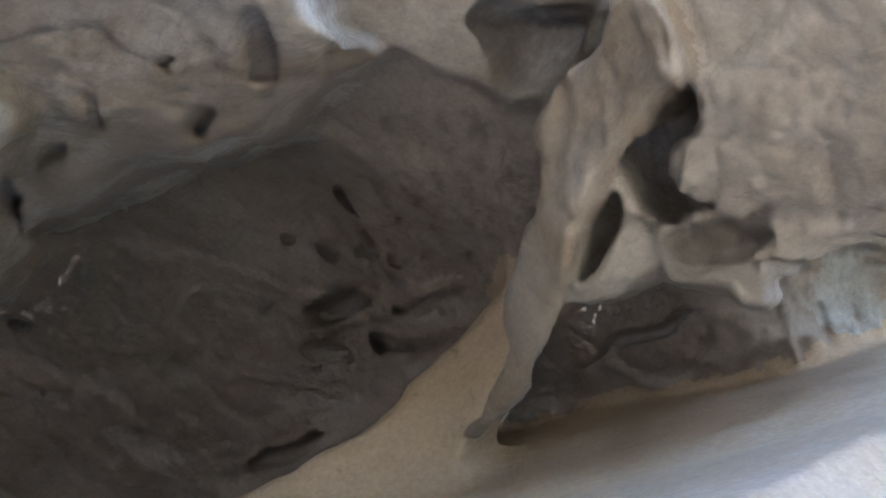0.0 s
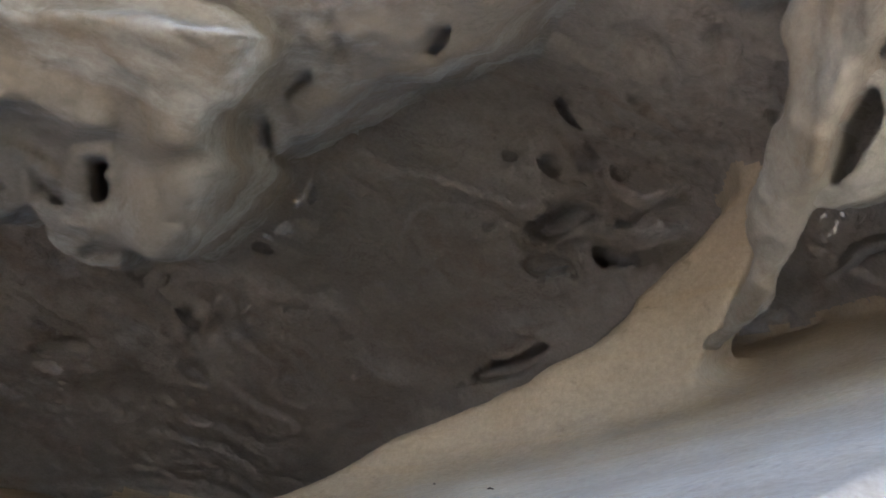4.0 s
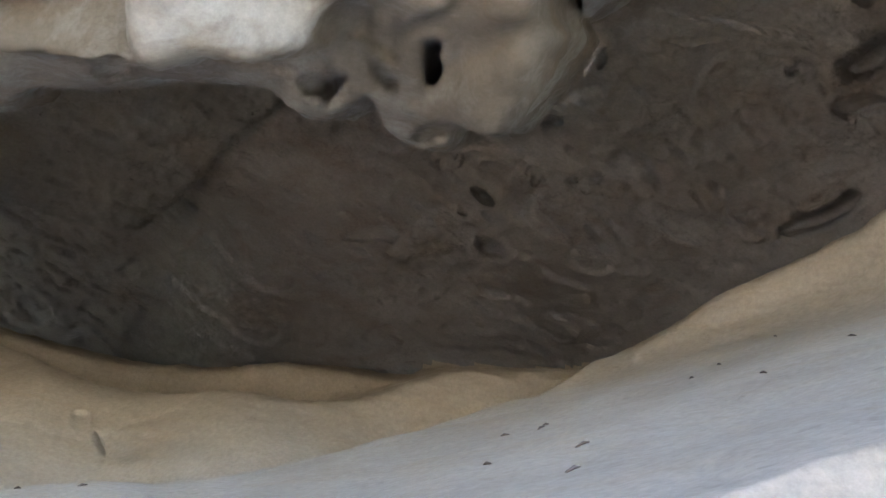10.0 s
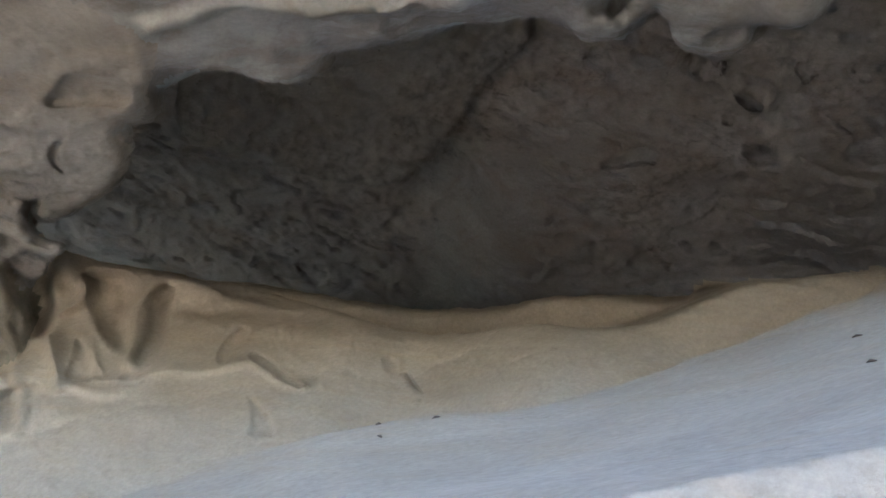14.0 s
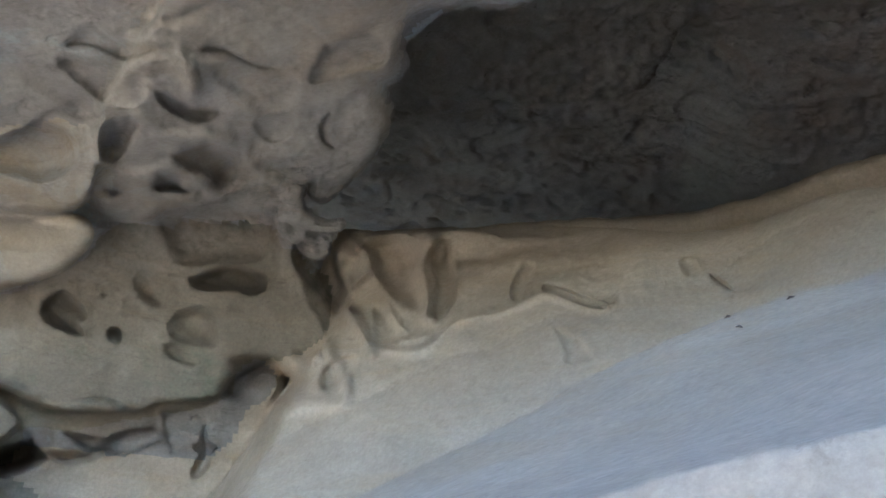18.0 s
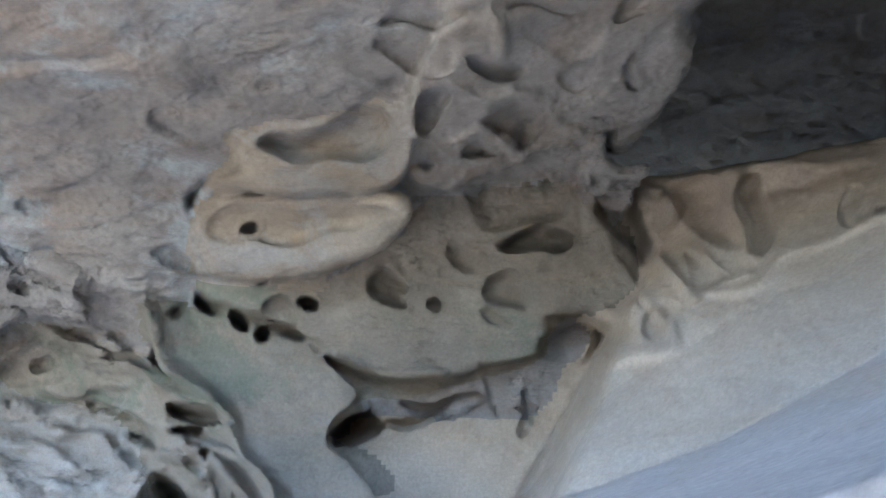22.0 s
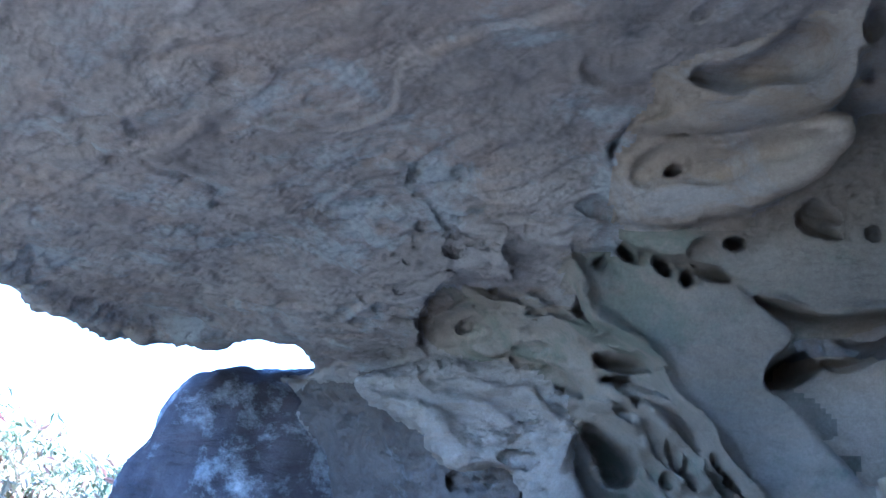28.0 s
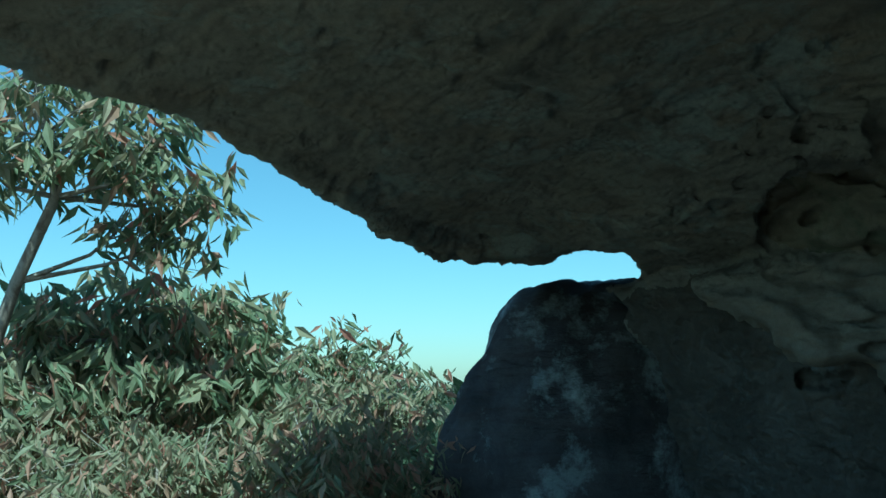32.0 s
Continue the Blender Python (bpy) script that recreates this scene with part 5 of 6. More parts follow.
def rock_surface():
    """The surface where rock meets air: one vertex to each crossed cell, one quad to each crossed edge."""
    solid = AIR < 0
    n = np.zeros((NY - 1, NT - 1, NR - 1), np.int8)
    corners = [(a, b, c) for a in (0, 1) for b in (0, 1) for c in (0, 1)]
    for a, b, c in corners:
        n += solid[a:NY - 1 + a, b:NT - 1 + b, c:NR - 1 + c]
    cells = np.argwhere((n > 0) & (n < 8))
    index = np.full(n.shape, -1, np.int32)
    index[tuple(cells.T)] = np.arange(len(cells))
    del n
    val = {k: AIR[cells[:, 0] + k[0], cells[:, 1] + k[1], cells[:, 2] + k[2]] for k in corners}
    total, count = np.zeros((len(cells), 3)), np.zeros(len(cells))
    for k in corners:
        for ax in range(3):
            if k[ax] == 0:
                k2 = tuple(1 if i == ax else v for i, v in enumerate(k))
                va, vb = val[k], val[k2]
                hit = (va < 0) != (vb < 0)
                t = np.where(hit, va / np.where(hit, va - vb, 1), 0)
                p = np.tile(np.array(k, float), (len(cells), 1))
                p[:, ax] = t
                total[hit] += p[hit]
                count[hit] += 1
    g = cells + total / count[:, None]

    def along(grid, u):
        i = np.clip(u.astype(int), 0, len(grid) - 2)
        return grid[i] + (grid[i + 1] - grid[i]) * (u - i)
    yaw, tilt, far = along(YAW, g[:, 0]), along(TILT, g[:, 1]), along(FAR, g[:, 2])
    verts = CORE + far[:, None] * np.stack([-np.sin(yaw) * np.cos(tilt), np.cos(yaw) * np.cos(tilt), np.sin(tilt)], -1)
    kinds = KIND[tuple(cells.T)]
    quads = []
    for ax in range(3):
        b, c = [i for i in range(3) if i != ax]
        lo = [slice(0, None)] * 3
        lo[ax] = slice(0, -1)
        hi = [slice(0, None)] * 3
        hi[ax] = slice(1, None)
        cross = np.argwhere(solid[tuple(lo)] != solid[tuple(hi)])
        ok = (cross[:, b] > 0) & (cross[:, c] > 0) & (cross[:, b] < AIR.shape[b] - 1) & (cross[:, c] < AIR.shape[c] - 1)
        cross = cross[ok]
        first = solid[tuple(cross.T)]
        ring = []
        for db, dc in ((1, 1), (0, 1), (0, 0), (1, 0)):
            e = cross.copy()
            e[:, b] -= db
            e[:, c] -= dc
            ring.append(index[tuple(e.T)])
        q = np.stack(ring, -1)
        flip = first if ax != 1 else ~first
        q[~flip] = q[~flip][:, ::-1]
        quads.append(q)
    return verts, np.concatenate(quads), kinds


def lattice(p, f, seed):
    """Smooth value noise, from -1 to 1, at points p."""
    q = p * f + seed * 17.3
    i = np.floor(q).astype(np.int64)
    u = q - i
    u = u * u * (3 - 2 * u)

    def h(a, b, c):
        v = (i[:, 0] + a) * 73856093 ^ (i[:, 1] + b) * 19349663 ^ (i[:, 2] + c) * 83492791 ^ (seed * 2654435761)
        v = (v ^ (v >> 13)) * 1274126177 & 0x7FFFFFFF
        return (v ^ (v >> 16)) % 65536 / 32767.5 - 1
    out = 0
    for a in (0, 1):
        for b in (0, 1):
            for c in (0, 1):
                w = (u[:, 0] if a else 1 - u[:, 0]) * (u[:, 1] if b else 1 - u[:, 1]) * (u[:, 2] if c else 1 - u[:, 2])
                out = out + w * h(a, b, c)
    return out


def cells(p, f, seed):
    """Distance to the nearest of scattered points, in cell widths."""
    q = p * np.array((1.0, 1.0, 1.5)) * f
    i = np.floor(q).astype(np.int64)
    best = np.full(len(p), 9.0)
    for a in (-1, 0, 1):
        for b in (-1, 0, 1):
            for c in (-1, 0, 1):
                j = i + np.array((a, b, c))
                h = j[:, 0] * 73856093 ^ j[:, 1] * 19349663 ^ j[:, 2] * 83492791 ^ (seed * 2654435761)
                h = (h ^ (h >> 13)) * 1274126177 & 0x7FFFFFFF
                h = h ^ (h >> 16)
                o = np.stack([h % 1024, (h >> 10) % 1024, (h >> 5) % 1024], -1) / 1024
                best = np.minimum(best, ((j + o - q) ** 2).sum(1))
    return np.sqrt(best)


def vertex_normals(verts, quads):
    d = np.cross(verts[quads[:, 2]] - verts[quads[:, 0]], verts[quads[:, 3]] - verts[quads[:, 1]])
    n = np.stack([np.bincount(quads.ravel(), np.repeat(d[:, i], 4), len(verts)) for i in range(3)], -1)
    return n / np.maximum(np.linalg.norm(n, axis=1), 1e-9)[:, None]


def sheet(name, verts, quads, mat, normals=None):
    used, back = np.unique(quads.ravel(), return_inverse=True)
    me = bpy.data.meshes.new(name)
    me.from_pydata(verts[used].tolist(), [], back.reshape(quads.shape).tolist())
    me.polygons.foreach_set("use_smooth", np.ones(len(quads), bool))
    if normals is not None:
        me.normals_split_custom_set_from_vertices(normals[used].tolist())
    me.materials.append(mat)
    return new(name, me)


ROCK = {1: ("ceiling", ROOF, "pale grey sandstone overhang roof with flaking skin", "cave ceiling"),
        2: ("vault_ceiling", VAULT, "dark brown sandstone vault of the upper chamber", "cave ceiling"),
        3: ("rock_bank", BANK, "smooth tan sandstone bank rising into the cave", "rock floor"),
        4: ("rock_shelf", TAN, "tan sandstone shelf at the chamber's mouth", "rock floor")}
ROCK.update({
    5: ("rock_pillar", PILLAR, "slender leaning sandstone pillar with a cracked edge", "rock pillar"),
    6: ("rock_lattice", TOOTH, "sandstone tooth with a lattice of eroded struts, coloured pale for the light on it", "rock formation"),
    7: ("overhang_rim", PALE, "pale lumpy sandstone rim of the overhang", "rock formation"),
    8: ("rock_lobe", PALE, "hanging sandstone lobe with curled hollows", "rock formation"),
    9: ("honeycomb_rock", HONEY, "honeycombed tan sandstone beside the dark chamber", "rock formation"),
    10: ("hanging_slab", SLAB, "grey speckled sandstone slab hanging in the dark chamber", "rock slab"),
    11: ("swollen_rib", YELLOW, "upper swollen sandstone rib with a hollow above it", "rock rib"),
    12: ("rock_apron", ALGAE, "thin sandstone drapery with small windows, greenish with algae", "rock formation"),
    13: ("rock_jaw", HONEY, "jutting sandstone jaw at the end of the wall", "rock formation"),
    14: ("swollen_rib", YELLOW, "lower swollen yellowish sandstone rib with one round hole", "rock rib"),
    15: ("rock_drapery", ALGAE, "fluted sandstone ridges running down to the floor", "rock formation"),
    17: ("flaky_boss", VAULT, "cluster of flaky sandstone knobs on the vault", "rock formation"),
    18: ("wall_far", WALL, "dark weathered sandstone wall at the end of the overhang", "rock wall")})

verts, quads, kinds = rock_surface()


def main_body(quads, count):
    """Drops crumbs that hang free of the rock."""
    lab = np.arange(count)
    a = np.concatenate([quads[:, 0], quads[:, 1], quads[:, 2]])
    b = np.concatenate([quads[:, 1], quads[:, 2], quads[:, 3]])
    for _ in range(60):
        m = np.minimum(lab[a], lab[b])
        before = lab.copy()
        np.minimum.at(lab, a, m)
        np.minimum.at(lab, b, m)
        lab = lab[lab]
        lab = lab[lab]
        if (lab == before).all():
            break
    size = np.bincount(lab[quads[:, 0]], minlength=count)
    return quads[size[lab[quads[:, 0]]] > 3000]


quads = main_body(quads, len(verts))


def settle(kinds, quads, rounds=5):
    """Rounds off the borders between the kinds of rock."""
    names = np.unique(kinds)
    near = np.maximum(np.bincount(quads.ravel(), minlength=len(kinds)), 1)
    best, out = np.full(len(kinds), -1.0), kinds.copy()
    for key in names:
        v = (kinds == key).astype(np.float64)
        for _ in range(rounds):
            v = np.bincount(quads.ravel(), np.repeat(v[quads].mean(1), 4), len(kinds)) / near
        out[v > best] = key
        best = np.maximum(best, v)
    return out


kinds = settle(kinds, quads)
LOW_AT = (-90, -60, -30, 0, 30, 60, 100)
LOW_TO = (22, 19, 9, 2, -3, -9, -9)
HIGH_TO = (60, 62, 62, 60, 46, 38, 32)


def split(verts, quads, kinds):
    """Cuts each face into four."""
    n = len(verts)
    e = np.stack([quads, np.roll(quads, -1, 1)], -1).reshape(-1, 2)
    e.sort(axis=1)
    keys, back = np.unique(e[:, 0].astype(np.int64) * n + e[:, 1], return_inverse=True)
    ea, eb = keys // n, keys % n
    mids = n + back.reshape(-1, 4)
    centre = n + len(keys) + np.arange(len(quads))
    out = np.stack([np.stack([quads[:, i], mids[:, i], centre, mids[:, i - 1]], -1) for i in range(4)], 1).reshape(-1, 4)
    near = np.concatenate([verts, (verts[ea] + verts[eb]) / 2, verts[quads].mean(1)])
    return near, out, np.concatenate([kinds, np.maximum(kinds[ea], kinds[eb]), kinds[quads].max(1)])


# faces that look into the open cave are cut finer than those behind them
first = FAR[np.argmax(AIR < 0, axis=2)]
for _ in range(5):
    first[1:-1, 1:-1] = np.maximum.reduce([first[1:-1, 1:-1], first[2:, 1:-1], first[:-2, 1:-1], first[1:-1, 2:], first[1:-1, :-2]])
way = verts - CORE
far = np.linalg.norm(way, axis=1)
yaw, tilt = np.arctan2(-way[:, 0], way[:, 1]), np.arcsin(way[:, 2] / far)
deep = far - first[np.searchsorted(YAW, yaw).clip(0, NY - 1), np.searchsorted(TILT, tilt).clip(0, NT - 1)]
low = np.radians(np.interp(np.degrees(yaw), LOW_AT, LOW_TO))
high = np.radians(np.interp(np.degrees(yaw), LOW_AT, HIGH_TO))
shown = (deep < 0.9) & (tilt > low) & (tilt < high)
fine_ = shown[quads].any(1)
rest = quads[~fine_]
rest_kinds, rest_verts = kinds, verts
used, back = np.unique(quads[fine_].ravel(), return_inverse=True)
verts, quads, kinds = split(verts[used], back.reshape(-1, 4), kinds[used])
for _ in range(2):
    near = np.maximum(np.bincount(quads.ravel(), minlength=len(verts)), 1)
    mean = verts[quads].mean(1)
    verts = 0.5 * verts + 0.5 * np.stack([np.bincount(quads.ravel(), np.repeat(mean[:, i], 4), len(verts)) for i in range(3)], -1) / near[:, None]
print("FACES", len(verts), len(quads))

# hollows and crests worn into the faces
way = verts - CORE
far = np.linalg.norm(way, axis=1)
way = way / far[:, None]
sink = np.zeros(len(verts))
for points, amount, width in RELIEF:
    c, u, v, flat, far_ = tangent(points)
    mean = float(far_.mean())
    wide = float(np.abs(flat).max()) + (width * 1.5) / mean
    pick = np.nonzero((way @ c > math.cos(math.atan(wide * 1.5))) & (np.abs(far - mean) < 0.45 + 0.6 * wide * mean))[0]
    if not len(pick):
        continue
    dc = way[pick] @ c
    a, b = way[pick] @ u / dc, way[pick] @ v / dc
    a = a + 0.004 * np.sin(b * 90 + mean * 9)
    b = b + 0.004 * np.sin(a * 80 + mean * 7)
    pl = slope_of(flat, far_ + 0.0) if len(flat) > 3 else np.array((1 / mean, 0, 0))
    here = 1 / np.clip(pl[0] + pl[1] * a + pl[2] * b, 0.8 / mean, 1.25 / mean)
    fit = step(0.45, 0.2, np.abs(far[pick] - here))
    if width:
        d = reach(a, b, rounded(flat, 2, False), False) * mean
        sink[pick] -= fit * amount * np.clip(1 - d / width, 0, 1) ** 1.4
    else:
        s = reach(a, b, rounded(flat)) * mean
        full = max(-float(s.min()), 0.004)
        bowl = 1 - (1 - np.clip(-s / (0.8 * full), 0, 1)) ** 2.6
        lip = 0.10 * amount * np.exp(-(s / (0.35 * full + 0.008)) ** 2) * (s > 0)
        sink[pick] = np.maximum(sink[pick], 0) * 0.35 + np.minimum(sink[pick], 0) + fit * (amount * bowl - np.minimum(lip, 0.015)) + 0.65 * np.maximum(sink[pick], 0) * (1 - 0.5 * (bowl > 0.02))
verts = verts + way * sink[:, None]

nrm = vertex_normals(verts, quads)


def worn(table, base):
    """An amount for each kind of rock, eased across their borders."""
    v = np.full(len(verts), base)
    for key, amount in table:
        v[kinds == key] = amount
    near = np.maximum(np.bincount(quads.ravel(), minlength=len(verts)), 1)
    for _ in range(3):
        v = np.bincount(quads.ravel(), np.repeat(v[quads].mean(1), 4), len(verts)) / near
    return v


scale = np.clip(far / 2.6, 0.7, 1.8)
rugged = worn(((3, 0.7), (4, 0.9), (5, 1.6), (7, 2.0), (8, 2.0), (6, 2.0), (9, 1.2), (11, 0.9), (14, 0.9), (12, 0.8), (13, 2.0), (15, 1.2), (10, 1.6), (18, 2.2)), 1.4) * scale
fine = 0.007 * lattice(verts, 4.3, 2) + 0.005 * lattice(verts, 10, 3) + 0.0035 * lattice(verts, 23, 4) + 0.002 * lattice(verts, 50, 5)
# thin skins that break off in short dashes and curved steps
dash = worn(((1, 0.045), (7, 0.024), (8, 0.026), (9, 0.026), (2, 0.034), (6, 0.026), (10, 0.03), (13, 0.034), (12, 0.010), (15, 0.014), (5, 0.016), (11, 0.012), (14, 0.012)), 0.0) * scale
pick = np.nonzero(dash > 0.001)[0]
p = verts[pick]
bent = p + 0.05 * np.stack([lattice(p, 3.1, 7), lattice(p, 3.1, 8), lattice(p, 3.1, 9)], -1)
turn = np.stack([bent @ np.array((0.88, 0.47, 0.0)) * 5.5, bent @ np.array((-0.47, 0.88, 0.0)) * 17, bent[:, 2] * 15], -1)
some = np.clip(0.45 + 1.1 * lattice(p, 1.6, 14), 0.0, 1.0)
dent = np.clip(lattice(turn, 1.0, 15) - 0.30, 0, 0.4) * 2.2 + 0.5 * np.clip(lattice(turn, 2.3, 16) - 0.35, 0, 0.3)
bed = 1.5 * lattice(bent, 2.6, 12)
saw = bed - np.floor(bed)
lift = np.zeros(len(verts))
lift[pick] = -dash[pick] * some * dent + 0.5 * dash[pick] * (np.minimum(saw, (1 - saw) * 9) - 0.45) * (1 - 0.5 * some)
# scalloped pits with sharp edges between them
scallop = worn(((6, 0.016), (7, 0.016), (8, 0.009), (9, 0.012), (10, 0.022), (13, 0.034), (18, 0.07), (5, 0.012), (15, 0.012)), 0.0)
pick = np.nonzero(scallop > 0.002)[0]
p = verts[pick] + 0.02 * np.stack([lattice(verts[pick], 9, 7), lattice(verts[pick], 9, 8), lattice(verts[pick], 9, 9)], -1)
lift[pick] += scallop[pick] * (np.clip(cells(p, 4.6, 3), 0, 0.8) - 0.45 + 0.5 * (np.clip(cells(p, 13.0, 5), 0, 0.8) - 0.45)) * (0.4 + 0.8 * np.clip(0.5 + lattice(verts[pick], 1.7, 11), 0, 1))
verts = verts + nrm * (rugged * fine + lift)[:, None]
quads = np.concatenate([quads, rest + len(verts)])
verts = np.concatenate([verts, rest_verts])
kinds = np.concatenate([kinds, rest_kinds])
nrm = vertex_normals(verts, quads)
face_kind = kinds[quads].max(1)
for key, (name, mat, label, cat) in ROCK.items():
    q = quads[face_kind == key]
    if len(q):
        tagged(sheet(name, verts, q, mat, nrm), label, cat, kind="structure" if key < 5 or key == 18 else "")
print("ROCK", len(verts), len(quads), np.unique(face_kind, return_counts=True))
# ---- outside: ground, hills, boulder, trees ----
def part(name, bm, mat, parent, label=""):
    me = bpy.data.meshes.new(name)
    bm.to_mesh(me)
    bm.free()
    me.polygons.foreach_set("use_smooth", np.ones(len(me.polygons), bool))
    me.materials.append(mat)
    ob = new(name, me)
    if parent:
        ob.parent = parent
    if label:
        ob["label"] = label
    return ob


EARTH = sandstone("earth", (0.09, 0.078, 0.05), (0.16, 0.14, 0.09), (0.10, 0.08, 0.05), 0.4)


def leaf_material(name, greens):
    m, nodes, links, bsdf = material(name)
    isl = nodes.new("ShaderNodeNewGeometry").outputs["Random Per Island"]
    r = ramp(nodes, greens)
    links.new(isl, r.inputs[0])
    links.new(r.outputs[0], bsdf.inputs["Base Color"])
    bsdf.inputs["Roughness"].default_value = 0.6
    bsdf.inputs["Subsurface Weight"].default_value = 0.0
    tr = nodes.new("ShaderNodeBsdfTranslucent")
    links.new(r.outputs[0], tr.inputs["Color"])
    ms = nodes.new("ShaderNodeMixShader")
    ms.inputs[0].default_value = 0.42
    links.new(bsdf.outputs[0], ms.inputs[1])
    links.new(tr.outputs[0], ms.inputs[2])
    links.new(ms.outputs[0], nodes["Material Output"].inputs["Surface"])
    return m


GUM = leaf_material("gum_leaves", [(0.0, (0.15, 0.19, 0.10)), (0.35, (0.24, 0.26, 0.15)), (0.68, (0.34, 0.32, 0.20)), (0.85, (0.44, 0.36, 0.24)), (1.0, (0.46, 0.20, 0.15))])
SCRUB = leaf_material("scrub_leaves", [(0.0, (0.17, 0.19, 0.10)), (0.4, (0.28, 0.27, 0.17)), (0.7, (0.40, 0.34, 0.23)), (1.0, (0.46, 0.24, 0.18))])
WOODS = leaf_material("far_woods", [(0.0, (0.045, 0.065, 0.035)), (0.6, (0.07, 0.09, 0.045)), (1.0, (0.10, 0.11, 0.055))])
BARK, bn, bl, bb = material("smooth_bark")
bark_noise = noise_tex(bn, bl, bn.new("ShaderNodeNewGeometry").outputs["Position"], 7, 6, 0.7, 1.0)
bark_ramp = ramp(bn, [(0.35, (0.16, 0.12, 0.10)), (0.6, (0.36, 0.31, 0.27))])
bl.new(bark_noise.outputs["Fac"], bark_ramp.inputs[0])
bl.new(bark_ramp.outputs[0], bb.inputs["Base Color"])
bb.inputs["Roughness"].default_value = 0.8

bm = bmesh.new()
bmesh.ops.create_grid(bm, x_segments=150, y_segments=150, size=1)
for v in bm.verts:
    v.co.x, v.co.y = math.copysign(abs(v.co.x) ** 3.2 * 2500, v.co.x), math.copysign(abs(v.co.y) ** 3.2 * 2500, v.co.y)
    d = v.co.xy.length
    hill = step(120, 420, d) * (7.5 + 7 * noise.noise(Vector((v.co.x, v.co.y, 0)) * 0.006) + 5 * noise.noise(Vector((v.co.x, v.co.y, 3)) * 0.02))
    v.co.z = -0.45 - 0.09 * min(max(d - 7, 0), 60) + hill + (0.08 * noise.noise(v.co * 0.8) if d > 4 else 0)
tagged(part("ground", bm, EARTH, None), "scrubby bush ground running to low wooded hills", "ground", kind="structure")


def ground_at(x, y):
    d = math.hypot(x, y)
    return -0.45 - 0.09 * min(max(d - 7, 0), 60)


# boulder at the mouth's far end
bm = bmesh.new()
bmesh.ops.create_icosphere(bm, subdivisions=6, radius=1)
for v in bm.verts:
    n = v.co.copy()
    lump = 1 + 0.16 * noise.noise(n * 1.3 + Vector((3, 1, 7))) + 0.07 * noise.noise(n * 3.1) + 0.03 * noise.noise(n * 7) + 0.012 * noise.noise(n * 18)
    v.co = Vector((n.x * 1.1, n.y * 1.68, n.z * 1.97)) * lump
    if v.co.z < 0:
        v.co.y -= 0.25 * min(1, -v.co.z)
boulder = part("boulder", bm, DARK, None)
boulder.location = (-9.05, 4.15, 0.42)
tagged(boulder, "dark weathered sandstone boulder with pale lichen patches", "boulder")


def tube(bm, pts, radii, sides=7):
    rings = []
    for i, p in enumerate(pts):
        p = Vector(p)
        d = (Vector(pts[min(i + 1, len(pts) - 1)]) - Vector(pts[max(i - 1, 0)])).normalized()
        u = d.cross(Vector((0.3, 1, 0.1))).normalized()
        w = d.cross(u)
        rings.append([bm.verts.new(p + (u * math.cos(a) + w * math.sin(a)) * radii[i]) for a in (2 * math.pi * k / sides for k in range(sides))])
    for a, b in zip(rings, rings[1:]):
        for k in range(sides):
            bm.faces.new((a[k], a[(k + 1) % sides], b[(k + 1) % sides], b[k]))
    bm.faces.new(rings[-1])


def leaves(centres, per, spread, length, mat, name, parent, rng, droop=0.75):
    """Long narrow leaves that hang in sprays round the given centres."""
    verts_, faces_ = [], []
    for c in centres:
        c = Vector(c)
        for _ in range(max(1, per // 9)):
            s = c + Vector((rng.gauss(0, 1), rng.gauss(0, 1), rng.gauss(0, 0.75))) * spread
            out = Vector((rng.gauss(0, 1), rng.gauss(0, 1), rng.gauss(0, 0.4))).normalized()
            for k in range(7):
                p = s + out * (k * 0.035) + Vector((rng.gauss(0, 0.03), rng.gauss(0, 0.03), rng.gauss(0, 0.03)))
                d = (Vector((rng.gauss(0, 0.6), rng.gauss(0, 0.6), -droop)) + out * 0.4).normalized()
                side = d.cross(Vector((rng.gauss(0, 1), rng.gauss(0, 1), rng.gauss(0, 0.5)))).normalized()
                n = d.cross(side)
                L = length * rng.uniform(0.6, 1.25)
                W = L * rng.uniform(0.11, 0.16)
                i = len(verts_)
                verts_ += [p, p + d * L * 0.4 + side * W + n * W * 0.3, p + d * L * 0.45 - n * W * 0.2, p + d * L * 0.4 - side * W + n * W * 0.3, p + d * L - n * L * 0.12]
                faces_ += [(i, i + 1, i + 2), (i, i + 2, i + 3), (i + 1, i + 4, i + 2), (i + 2, i + 4, i + 3)]
    me = bpy.data.meshes.new(name)
    me.from_pydata(verts_, [], faces_)
    me.materials.append(mat)
    ob = new(name, me)
    ob.parent = parent
    return ob


